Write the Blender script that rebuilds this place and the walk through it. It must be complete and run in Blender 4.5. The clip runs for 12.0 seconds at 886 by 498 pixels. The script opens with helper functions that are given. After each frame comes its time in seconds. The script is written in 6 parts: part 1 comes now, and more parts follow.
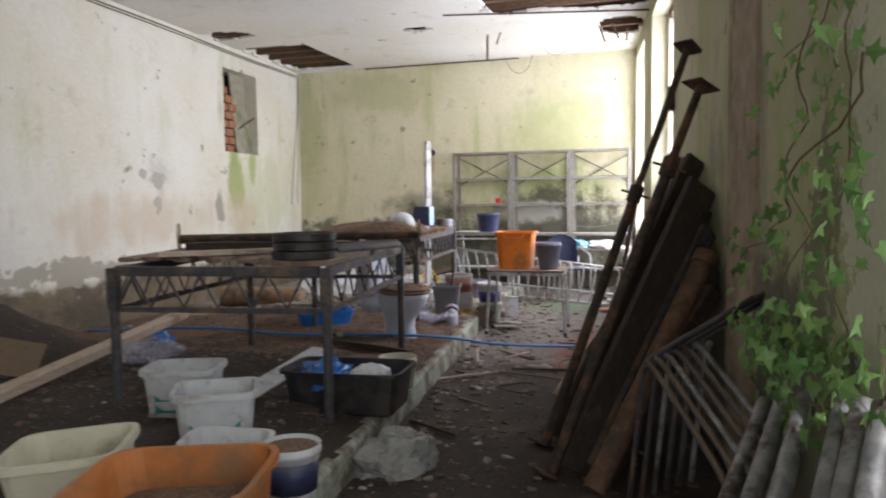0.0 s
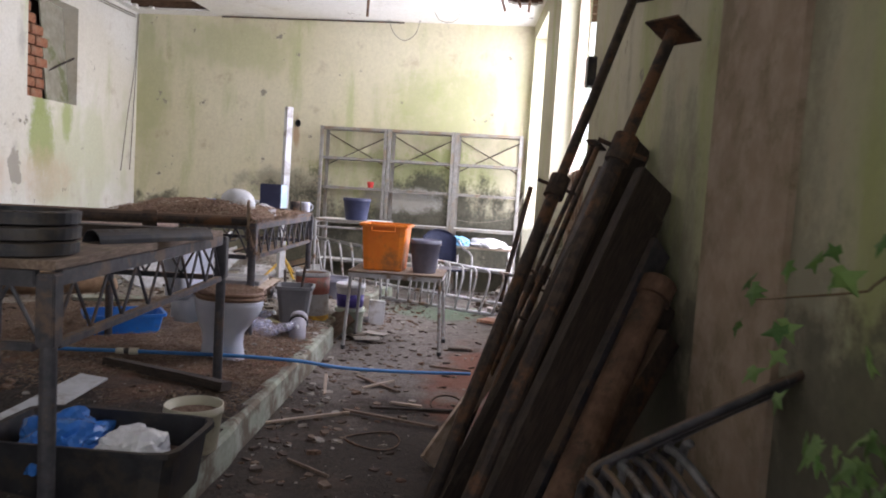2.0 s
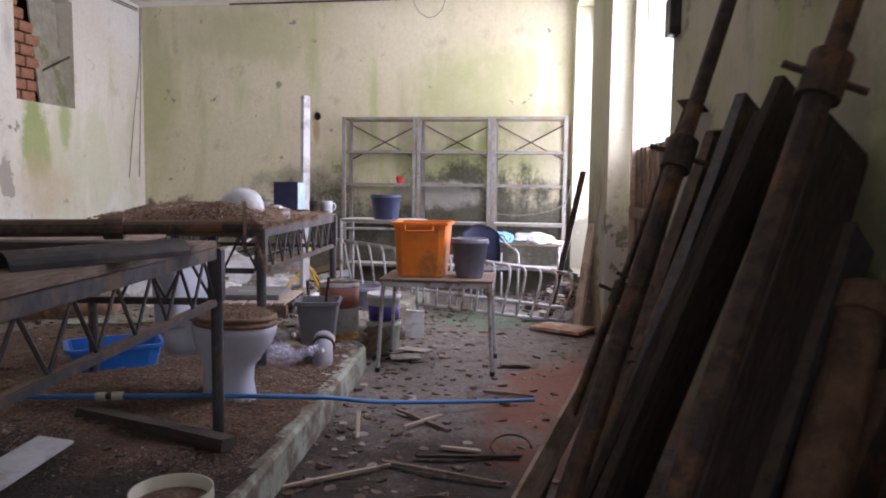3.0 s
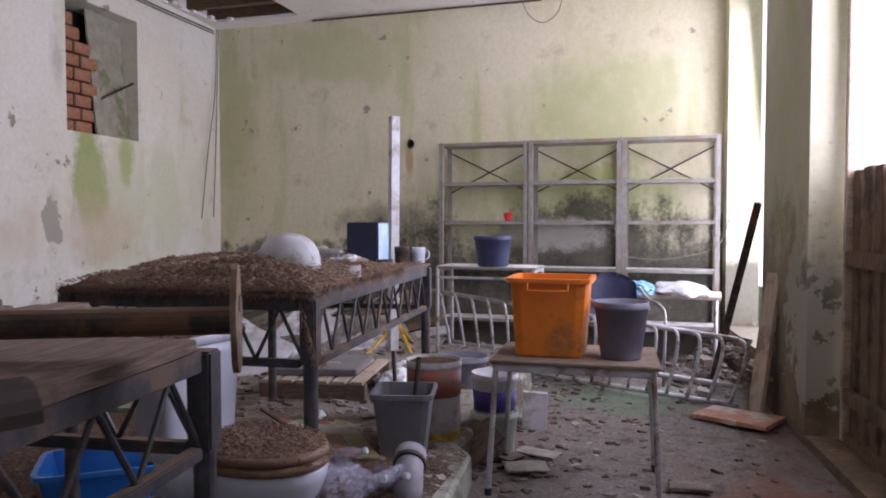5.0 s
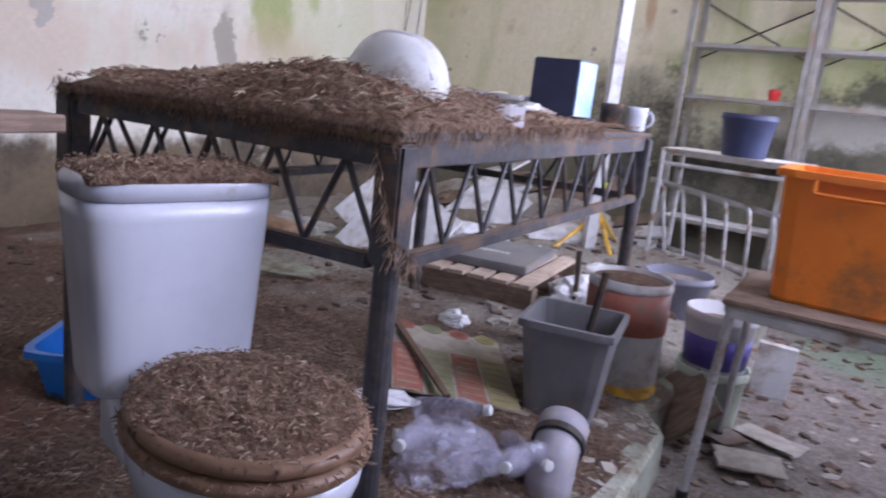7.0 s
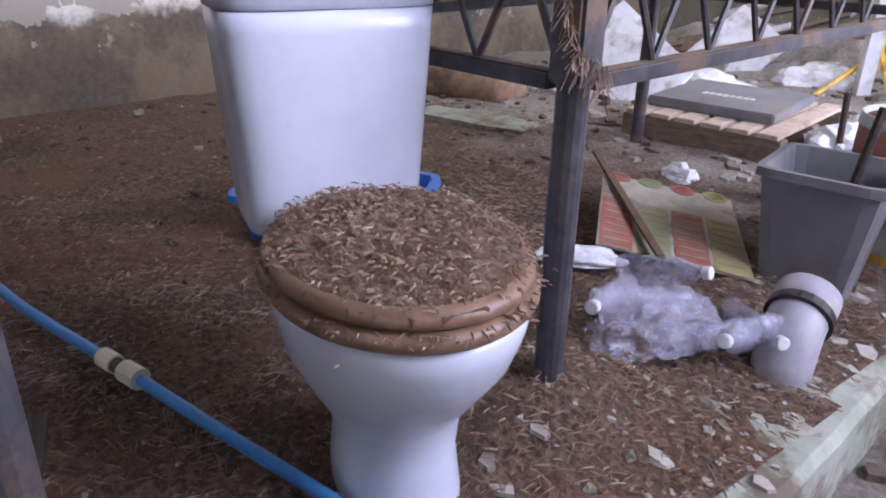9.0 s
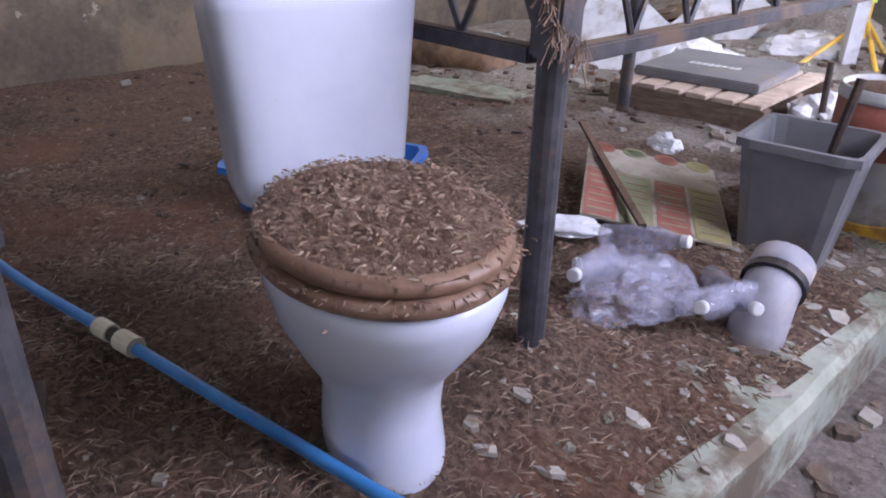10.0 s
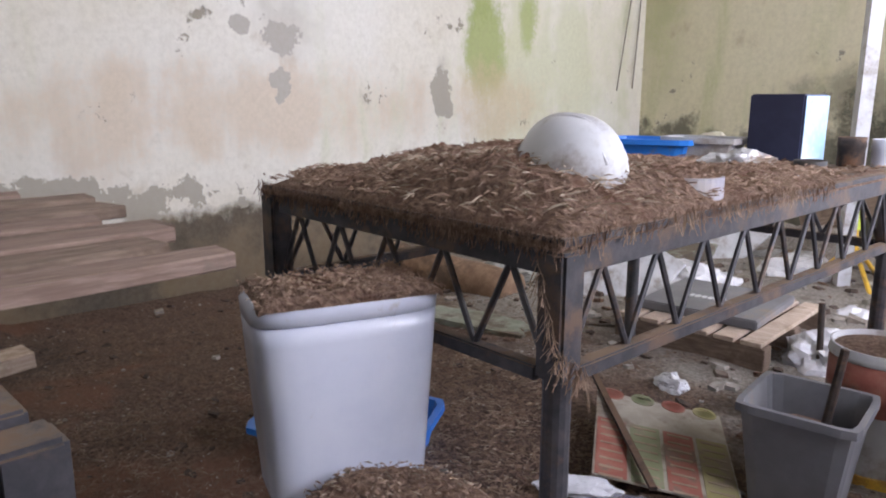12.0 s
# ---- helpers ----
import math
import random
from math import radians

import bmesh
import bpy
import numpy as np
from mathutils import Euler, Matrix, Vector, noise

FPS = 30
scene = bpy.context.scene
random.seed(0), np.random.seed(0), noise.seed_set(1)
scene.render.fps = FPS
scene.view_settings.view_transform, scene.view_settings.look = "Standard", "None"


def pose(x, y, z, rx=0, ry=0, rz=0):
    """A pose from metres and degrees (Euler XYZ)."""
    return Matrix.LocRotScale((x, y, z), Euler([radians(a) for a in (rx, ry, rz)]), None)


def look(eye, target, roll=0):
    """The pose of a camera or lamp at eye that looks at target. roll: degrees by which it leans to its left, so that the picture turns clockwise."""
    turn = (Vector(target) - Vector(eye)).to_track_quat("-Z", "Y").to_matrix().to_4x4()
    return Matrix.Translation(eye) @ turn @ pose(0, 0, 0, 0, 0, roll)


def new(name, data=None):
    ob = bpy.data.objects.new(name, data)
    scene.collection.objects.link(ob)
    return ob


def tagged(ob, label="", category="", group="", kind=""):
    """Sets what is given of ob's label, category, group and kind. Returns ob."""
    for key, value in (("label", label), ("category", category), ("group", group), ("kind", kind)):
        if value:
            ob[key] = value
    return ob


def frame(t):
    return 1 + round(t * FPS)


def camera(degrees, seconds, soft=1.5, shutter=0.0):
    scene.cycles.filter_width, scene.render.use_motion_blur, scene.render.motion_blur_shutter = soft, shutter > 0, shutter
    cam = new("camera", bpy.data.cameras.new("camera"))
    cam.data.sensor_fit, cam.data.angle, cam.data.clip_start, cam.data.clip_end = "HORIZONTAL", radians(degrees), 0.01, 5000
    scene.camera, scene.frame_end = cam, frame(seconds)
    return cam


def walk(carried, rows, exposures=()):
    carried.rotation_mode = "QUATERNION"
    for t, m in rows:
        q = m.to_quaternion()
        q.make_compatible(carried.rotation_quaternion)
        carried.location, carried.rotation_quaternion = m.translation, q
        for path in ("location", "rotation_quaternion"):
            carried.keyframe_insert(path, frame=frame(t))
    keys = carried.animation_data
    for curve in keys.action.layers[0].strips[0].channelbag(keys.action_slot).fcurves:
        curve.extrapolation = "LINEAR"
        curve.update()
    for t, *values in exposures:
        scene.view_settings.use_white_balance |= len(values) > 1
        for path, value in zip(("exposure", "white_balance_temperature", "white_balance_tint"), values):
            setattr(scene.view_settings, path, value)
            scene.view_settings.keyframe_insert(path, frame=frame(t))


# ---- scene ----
cam = camera(63.0, 12.0, 1.9, 0.3)
PATH = [
    (0, (2.294, 2.334, 1.408), (1.707, 4.242, 1.278), -0.8),
    (0.5, (2.224, 2.659, 1.425), (1.895, 4.624, 1.247), 0.4),
    (1, (2.19, 2.981, 1.404), (1.938, 4.96, 1.266), 0.5),
    (1.5, (2.125, 3.331, 1.343), (1.843, 5.306, 1.196), 2.3),
    (2, (2.029, 3.813, 1.391), (1.784, 5.791, 1.232), 3.6),
    (2.5, (1.957, 4.333, 1.358), (1.632, 6.3, 1.199), 2.8),
    (3, (1.784, 4.771, 1.34), (1.456, 6.736, 1.167), 0.7),
    (3.2, (1.716, 4.92, 1.386), (1.362, 6.88, 1.202), -0.1),
    (4.8, (1.358, 6.116, 1.339), (0.793, 8.034, 1.299), -0.2),
    (5, (1.329, 6.274, 1.362), (0.736, 8.182, 1.287), -0.0),
    (5.5, (1.288, 6.623, 1.307), (0.726, 8.54, 1.21), 1.7),
    (6, (1.252, 6.967, 1.285), (0.564, 8.832, 1.065), 3.3),
    (6.5, (1.101, 7.28, 1.243), (0.253, 9.063, 0.927), 5.7),
    (7, (0.963, 7.522, 1.2), (-0.128, 9.142, 0.767), 6.3),
    (7.5, (0.887, 7.67, 1.16), (-0.485, 9.021, 0.621), 4.6),
    (7.7, (0.842, 7.699, 1.142), (-0.576, 8.965, 0.519), 4.5),
    (9.3, (0.903, 7.755, 1.057), (-0.543, 8.864, 0.232), 0.8),
    (9.5, (0.912, 7.753, 1.051), (-0.527, 8.863, 0.215), 0.6),
    (10, (0.923, 7.741, 1.089), (-0.481, 8.852, 0.199), 1.1),
    (10.5, (0.927, 7.74, 1.153), (-0.493, 8.864, 0.305), 1.2),
    (11, (0.931, 7.745, 1.238), (-0.533, 8.894, 0.506), 1.7),
    (11.5, (0.945, 7.717, 1.313), (-0.585, 8.886, 0.775), 1.9),
    (12, (0.969, 7.695, 1.354), (-0.593, 8.873, 0.937), 0.1),
]
EXPOSURES = ((0, -0.38, 6050, 15), (1.0, -0.26, 6050, 15), (2.5, -0.50, 5900, 24), (5.5, -0.97, 5750, 29), (7.0, -0.24, 5400, 28), (9.5, 0.26, 5450, 27), (10.5, 0.26, 5500, 26), (11.5, 0.06, 5720, 22), (12.0, -0.20, 5850, 20))
walk(cam, [(t, look(eye, target, roll)) for t, eye, target, roll in PATH], EXPOSURES)

# ---- light ----
SUN_DIR = Vector((0.285, -0.87, 0.66)).normalized()
world = bpy.data.worlds.new("sky")
scene.world = world
world.use_nodes = True
wn = world.node_tree
sky = wn.nodes.new("ShaderNodeTexSky")
sky.sky_type = "NISHITA"
sky.sun_disc = False
sky.sun_elevation = math.asin(SUN_DIR.z)
sky.sun_rotation = math.atan2(SUN_DIR.x, SUN_DIR.y)
wn.links.new(sky.outputs[0], wn.nodes["Background"].inputs[0])
wn.nodes["Background"].inputs[1].default_value = 0.12
sun = new("sun", bpy.data.lights.new("sun", "SUN"))
sun.data.energy, sun.data.angle, sun.data.color = 5.0, radians(0.6), (1.0, 0.95, 0.86)
sun.matrix_world = look((0, 0, 8), Vector((0, 0, 8)) - SUN_DIR)


def wall_x(y):
    """Inner face of the window wall."""
    return 2.14 - 0.102 * (y - 11.1)


def left_x(y):
    """Inner face of the blind wall."""
    return -3.80 - 0.06 * (y - 12.0)


def kerb_x(y):
    """Edge of the raised concrete floor."""
    return 0.62 - 0.095 * (y - 7.3) if y < 9.9 else 0.27 + 0.03 * math.sin(y * 7)


# daylight of the sky in the openings of the window wall: y of the middle, width, bottom, top, power
for ym, wid, z0, z1, power in ((13.0, 1.45, 0.4, 3.4, 195), (10.05, 2.0, 1.4, 3.4, 200), (2.6, 3.0, 1.1, 3.4, 44)):
    lamp = new("daylight", bpy.data.lights.new("daylight", "AREA"))
    lamp.data.shape, lamp.data.size, lamp.data.size_y = "RECTANGLE", wid, z1 - z0
    lamp.data.energy, lamp.data.color = power, (0.95, 0.94, 1.0)
    p = Vector((wall_x(ym) + 0.34, ym, (z0 + z1) / 2))
    lamp.matrix_world = look(p, p + Vector((-1, -0.102, -0.10)))

# lamp in an assumed, unseen entrance behind the start, added to brighten the near wall
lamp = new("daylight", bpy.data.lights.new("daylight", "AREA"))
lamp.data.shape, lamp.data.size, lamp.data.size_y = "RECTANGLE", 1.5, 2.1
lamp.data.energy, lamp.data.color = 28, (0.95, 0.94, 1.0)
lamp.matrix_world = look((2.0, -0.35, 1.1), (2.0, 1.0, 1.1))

# ---- materials ----


def shader(name, rough=0.8, metal=0.0):
    m = bpy.data.materials.new(name)
    m.use_nodes = True
    b = m.node_tree.nodes["Principled BSDF"]
    b.inputs["Roughness"].default_value = rough
    b.inputs["Metallic"].default_value = metal
    return m, m.node_tree, b


def coords(nt, kind="Object"):
    return nt.nodes.new("ShaderNodeTexCoord").outputs[kind]


def noise_node(nt, vec, scale, detail=5, rough=0.6, stretch=None):
    if stretch:
        mp = nt.nodes.new("ShaderNodeMapping")
        mp.inputs["Scale"].default_value = stretch
        nt.links.new(vec, mp.inputs[0])
        vec = mp.outputs[0]
    n = nt.nodes.new("ShaderNodeTexNoise")
    n.inputs["Scale"].default_value = scale
    n.inputs["Detail"].default_value = detail
    n.inputs["Roughness"].default_value = rough
    nt.links.new(vec, n.inputs["Vector"])
    return n.outputs[0]


def ramp(nt, fac, lo, hi, a=0.0, b=1.0):
    r = nt.nodes.new("ShaderNodeMapRange")
    r.interpolation_type = "SMOOTHSTEP"
    for k, v in ((1, lo), (2, hi), (3, a), (4, b)):
        r.inputs[k].default_value = v
    nt.links.new(fac, r.inputs[0])
    return r.outputs[0]


def mix(nt, fac, a, b):
    m = nt.nodes.new("ShaderNodeMix")
    m.data_type = "RGBA"
    for key, v in ((0, fac), (6, a), (7, b)):
        if isinstance(v, (tuple, list)):
            m.inputs[key].default_value = (*v[:3], 1)
        elif isinstance(v, (int, float)):
            m.inputs[key].default_value = v
        else:
            nt.links.new(v, m.inputs[key])
    return m.outputs[2]


def calc(nt, op, a, b=0.0, clamp=False):
    m = nt.nodes.new("ShaderNodeMath")
    m.operation, m.use_clamp = op, clamp
    for key, v in ((0, a), (1, b)):
        if isinstance(v, (int, float)):
            m.inputs[key].default_value = v
        else:
            nt.links.new(v, m.inputs[key])
    return m.outputs[0]


def relief(nt, b, height, strength, dist=0.01):
    n = nt.nodes.new("ShaderNodeBump")
    n.inputs["Strength"].default_value = strength
    n.inputs["Distance"].default_value = dist
    nt.links.new(height, n.inputs["Height"])
    nt.links.new(n.outputs[0], b.inputs["Normal"])


def material(name, c1, c2, scale=12.0, rough=0.8, bump=0.3, metal=0.0, dirt=None, dirt_scale=2.5, dirt_lo=0.5, dirt_hi=0.62, stretch=None, dist=0.006, dust=None):
    """Two tones at a fine scale, patches of dirt at a coarse one, dust on what faces up."""
    m, nt, b = shader(name, rough, metal)
    v = coords(nt)
    n1 = noise_node(nt, v, scale, 6, 0.65, stretch)
    col = mix(nt, ramp(nt, n1, 0.35, 0.68), c1, c2)
    if dirt:
        n2 = noise_node(nt, v, dirt_scale, 8, 0.7)
        col = mix(nt, ramp(nt, n2, dirt_lo, dirt_hi), col, dirt)
    if dust:
        g = nt.nodes.new("ShaderNodeNewGeometry")
        s = nt.nodes.new("ShaderNodeSeparateXYZ")
        nt.links.new(g.outputs["Normal"], s.inputs[0])
        n3 = noise_node(nt, v, 9, 6, 0.7)
        f = calc(nt, "MULTIPLY", ramp(nt, s.outputs[2], 0.4, 0.9), ramp(nt, n3, 0.3, 0.55))
        col = mix(nt, f, col, dust)
        nt.links.new(calc(nt, "MAXIMUM", f, rough), b.inputs["Roughness"])
    nt.links.new(col, b.inputs["Base Color"])
    if bump:
        relief(nt, b, n1, bump, dist)
    return m


def plaster(name, tone=(0.70, 0.66, 0.53), pale=(0.78, 0.76, 0.68), algae=0.5, mould=True, brown=0.4, axis=0, stains_and_tints=(), patches=(), skirt=None):
    """Old limewash: cream, with green algae in streaks, peeled spots and black mould low down."""
    m, nt, b = shader(name, 0.9)
    v = coords(nt)
    big = noise_node(nt, v, 0.55, 4, 0.55)
    mid = noise_node(nt, v, 2.3, 8, 0.65)
    fine = noise_node(nt, v, 28, 6, 0.7)
    streak = noise_node(nt, v, 1.6, 7, 0.6, (1.3, 1.3, 0.28))
    col = mix(nt, ramp(nt, big, 0.35, 0.65), tone, pale)
    col = mix(nt, ramp(nt, streak, 0.64 - 0.22 * algae, 0.92 - 0.2 * algae, 0, 0.8), col, (0.36, 0.42, 0.13))
    col = mix(nt, ramp(nt, mid, 0.56, 0.72, 0, brown), col, (0.36, 0.28, 0.16))
    sep = nt.nodes.new("ShaderNodeSeparateXYZ")
    nt.links.new(v, sep.inputs[0])
    if mould:
        low = calc(nt, "ADD", ramp(nt, sep.outputs[2], 1.75, 0.5), calc(nt, "MULTIPLY", calc(nt, "SUBTRACT", mid, 0.5), 2.2))
        col = mix(nt, ramp(nt, low, 0.52, 0.85, 0, 0.88), col, (0.10, 0.095, 0.07))
    for ca, ha, cz, hz, tint, amount in stains_and_tints:
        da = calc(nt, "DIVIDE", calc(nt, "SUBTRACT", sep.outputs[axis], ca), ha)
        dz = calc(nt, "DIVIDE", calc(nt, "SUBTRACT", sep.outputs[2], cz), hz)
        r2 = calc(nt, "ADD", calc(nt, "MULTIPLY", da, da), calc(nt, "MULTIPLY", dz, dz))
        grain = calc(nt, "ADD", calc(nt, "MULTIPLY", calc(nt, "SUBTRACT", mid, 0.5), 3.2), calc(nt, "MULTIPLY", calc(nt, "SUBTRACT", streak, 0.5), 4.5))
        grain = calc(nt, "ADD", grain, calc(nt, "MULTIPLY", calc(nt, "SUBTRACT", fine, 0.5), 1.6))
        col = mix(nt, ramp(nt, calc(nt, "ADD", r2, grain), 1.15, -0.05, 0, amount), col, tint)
    ragged = calc(nt, "ADD", calc(nt, "MULTIPLY", calc(nt, "SUBTRACT", noise_node(nt, v, 5.5, 9, 0.68), 0.5), 4.2), calc(nt, "MULTIPLY", calc(nt, "SUBTRACT", mid, 0.5), 2.0))
    if skirt:
        edge = calc(nt, "ADD", sep.outputs[2], calc(nt, "MULTIPLY", ragged, 0.09))
        col = mix(nt, ramp(nt, edge, skirt[0] + 0.07, skirt[0] - 0.07, 0, 0.95), col, mix(nt, ramp(nt, mid, 0.38, 0.62), skirt[1], skirt[2]))
    for ca, ha, cz, hz, tint in patches:
        da = calc(nt, "DIVIDE", calc(nt, "SUBTRACT", sep.outputs[axis], ca), ha)
        dz = calc(nt, "DIVIDE", calc(nt, "SUBTRACT", sep.outputs[2], cz), hz)
        r2 = calc(nt, "ADD", calc(nt, "MULTIPLY", da, da), calc(nt, "MULTIPLY", dz, dz))
        col = mix(nt, ramp(nt, calc(nt, "ADD", r2, ragged), 0.66, 0.60, 0, 0.95), col, tint)
    spots = noise_node(nt, v, 3.4, 10, 0.72)
    flake = ramp(nt, spots, 0.635, 0.655)
    col = mix(nt, flake, col, (0.30, 0.27, 0.21))
    col = mix(nt, ramp(nt, fine, 0.3, 0.75, 0, 0.22), col, (0.28, 0.25, 0.17))
    nt.links.new(col, b.inputs["Base Color"])
    h = calc(nt, "SUBTRACT", calc(nt, "MULTIPLY", fine, 0.35), flake)
    relief(nt, b, h, 0.6, 0.006)
    return m


GREEN, MOULD, BARE = (0.27, 0.33, 0.08), (0.055, 0.055, 0.04), (0.36, 0.33, 0.27)
M_WALL_FAR = plaster("limewash_far", (0.66, 0.61, 0.42), (0.72, 0.67, 0.48), 0.78, True, 0.5, 0,
                     ((0.6, 0.9, 2.5, 0.8, GREEN, 0.45), (0.3, 1.5, 1.65, 0.35, GREEN, 0.6), (0.4, 2.5, 0.85, 0.72, MOULD, 0.92), (-1.6, 0.8, 1.35, 0.25, MOULD, 0.5), (-2.4, 1.2, 3.3, 0.4, GREEN, 0.35),
                      (-3.7, 0.35, 2.6, 1.2, GREEN, 0.4), (0.1, 0.6, 1.22, 0.16, (0.6, 0.58, 0.52), 0.7), (-1.45, 0.05, 2.1, 0.3, (0.4, 0.22, 0.10), 0.7)))
M_WALL_LEFT = plaster("limewash_side", (0.68, 0.64, 0.53), (0.74, 0.72, 0.65), 0.42, False, 0.4, 1,
                      ((11.72, 0.26, 1.85, 0.5, GREEN, 0.95), (12.25, 0.14, 2.0, 0.28, GREEN, 0.9), (12.6, 1.3, 1.5, 0.9, (0.45, 0.48, 0.24), 0.5), 
                       (11.25, 0.10, 1.35, 0.4, BARE, 0.9), (9.9, 0.32, 1.85, 0.32, (0.45, 0.43, 0.37), 0.55), (11.35, 0.10, 2.9, 0.6, (0.3, 0.28, 0.24), 0.6), (6.0, 2.2, 1.0, 0.5, (0.6, 0.59, 0.56), 0.6), (10.0, 2.6, 1.25, 0.35, (0.55, 0.42, 0.28), 0.55)),
                      ((8.4, 1.2, 0.74, 0.17, BARE), (9.85, 0.17, 1.74, 0.13, (0.42, 0.39, 0.34)), (9.55, 0.08, 1.80, 0.07, (0.42, 0.39, 0.34)), (9.83, 0.09, 1.42, 0.12, (0.42, 0.39, 0.34)), (11.25, 0.14, 1.36, 0.26, BARE)), (0.62, (0.05, 0.034, 0.02), (0.145, 0.10, 0.055)))
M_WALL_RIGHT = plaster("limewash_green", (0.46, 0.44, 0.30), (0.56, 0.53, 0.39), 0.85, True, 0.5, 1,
                       # first entry: wall tinted darker around y 6.6, mostly low down
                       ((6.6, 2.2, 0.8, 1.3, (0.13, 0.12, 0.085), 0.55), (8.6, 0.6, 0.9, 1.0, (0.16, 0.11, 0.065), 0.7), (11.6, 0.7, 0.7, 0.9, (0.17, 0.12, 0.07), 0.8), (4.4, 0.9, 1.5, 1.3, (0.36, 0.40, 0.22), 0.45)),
                       # first patch: mottled limewash by the ivy, painted paler to add brightness
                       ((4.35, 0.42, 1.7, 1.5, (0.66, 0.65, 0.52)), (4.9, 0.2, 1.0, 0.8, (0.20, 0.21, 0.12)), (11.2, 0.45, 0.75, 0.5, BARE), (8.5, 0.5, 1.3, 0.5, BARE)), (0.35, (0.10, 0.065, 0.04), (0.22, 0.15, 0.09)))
M_CEIL = plaster("ceiling_plaster", (0.80, 0.76, 0.68), (0.84, 0.82, 0.78), 0.1, False, 0.25)
M_BAND = material("brown_render", (0.33, 0.25, 0.18), (0.42, 0.33, 0.25), 9, 0.9, 0.3, dirt=(0.25, 0.2, 0.13))
M_JOIST = material("old_joist", (0.10, 0.06, 0.035), (0.20, 0.12, 0.07), 14, 0.9, 0.6, stretch=(1, 6, 6))
M_CONC = material("dirty_concrete", (0.15, 0.125, 0.10), (0.27, 0.24, 0.20), 18, 0.92, 0.8, dirt=(0.11, 0.068, 0.045), dirt_scale=1.3, dirt_lo=0.42, dirt_hi=0.62)
M_KERB = material("painted_kerb", (0.27, 0.30, 0.225), (0.40, 0.41, 0.34), 7, 0.85, 0.7, dirt=(0.15, 0.12, 0.085), dirt_scale=3.2, dirt_lo=0.42, dirt_hi=0.56)
M_RUST = material("rusty_steel", (0.036, 0.029, 0.025), (0.085, 0.058, 0.042), 22, 0.7, 0.4, 0.3, dirt=(0.16, 0.08, 0.04), dirt_scale=6, dust=(0.2, 0.13, 0.085))
M_DARKSTEEL = material("dark_painted_steel", (0.045, 0.045, 0.05), (0.085, 0.08, 0.085), 18, 0.55, 0.25, 0.2, dirt=(0.15, 0.10, 0.07), dirt_scale=5, dust=(0.2, 0.14, 0.09))
M_GALV = material("dull_galvanised_steel", (0.42, 0.42, 0.42), (0.58, 0.58, 0.58), 16, 0.45, 0.15, 0.4, dirt=(0.25, 0.17, 0.11), dirt_scale=5)
M_TUBE = material("weathered_scaffold_steel", (0.20, 0.20, 0.205), (0.34, 0.34, 0.34), 16, 0.5, 0.2, 0.5, dirt=(0.10, 0.075, 0.055), dirt_scale=5)
M_SHELF = material("grey_shelf_paint", (0.22, 0.205, 0.18), (0.32, 0.305, 0.275), 16, 0.6, 0.15, 0.1, dirt=(0.24, 0.18, 0.12), dirt_scale=4, dust=(0.75, 0.74, 0.7))
M_CERAMIC = material("white_ceramic", (0.57, 0.60, 0.70), (0.67, 0.69, 0.77), 3, 0.24, 0.0, dirt=(0.45, 0.40, 0.33), dirt_scale=11, dirt_lo=0.60, dirt_hi=0.78)
M_OLDPIPE = material("brown_pipe", (0.10, 0.055, 0.035), (0.19, 0.11, 0.07), 14, 0.8, 0.5, dirt=(0.07, 0.05, 0.035), dirt_scale=5)
M_HAY = material("dusty_chaff", (0.13, 0.078, 0.05), (0.31, 0.205, 0.14), 70, 1.0, 1.0, dirt=(0.17, 0.095, 0.06), dirt_scale=6, dist=0.02)


def bed_material():
    """Reddish chaff that thins out to grey mortar dust towards the far end, with pale flakes; near end darkened for
    earth and shade.
    """
    m, nt, b = shader("chaff_and_dust", 1.0)
    v = coords(nt)
    fine = noise_node(nt, v, 60, 7, 0.75)
    mid = noise_node(nt, v, 7, 6, 0.7)
    big = noise_node(nt, v, 1.6, 5, 0.6)
    red = mix(nt, ramp(nt, fine, 0.36, 0.66), (0.085, 0.05, 0.034), (0.28, 0.185, 0.125))
    red = mix(nt, ramp(nt, mid, 0.5, 0.68, 0, 0.75), red, (0.10, 0.06, 0.04))
    red = mix(nt, ramp(nt, big, 0.52, 0.66, 0, 0.7), red, (0.24, 0.115, 0.065))
    grey = mix(nt, ramp(nt, fine, 0.35, 0.68), (0.24, 0.21, 0.17), (0.45, 0.41, 0.35))
    grey = mix(nt, ramp(nt, mid, 0.5, 0.65, 0, 0.6), grey, (0.16, 0.12, 0.09))
    sep = nt.nodes.new("ShaderNodeSeparateXYZ")
    nt.links.new(v, sep.inputs[0])
    where = calc(nt, "ADD", sep.outputs[1], calc(nt, "MULTIPLY", calc(nt, "SUBTRACT", big, 0.5), 3.0))
    f1 = ramp(nt, where, 9.6, 10.3)
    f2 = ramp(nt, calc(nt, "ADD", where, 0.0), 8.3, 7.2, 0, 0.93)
    col = mix(nt, f1, red, grey)
    # near end: muddy earth, with the deep shade there put into the colour
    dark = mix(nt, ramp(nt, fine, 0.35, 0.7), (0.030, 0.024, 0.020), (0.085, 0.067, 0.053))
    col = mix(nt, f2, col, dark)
    col = mix(nt, ramp(nt, noise_node(nt, v, 38, 3, 0.5), 0.69, 0.72, 0, 0.8), col, (0.55, 0.50, 0.43))
    nt.links.new(col, b.inputs["Base Color"])
    relief(nt, b, calc(nt, "ADD", fine, mid), 1.0, 0.025)
    return m


M_BED = bed_material()


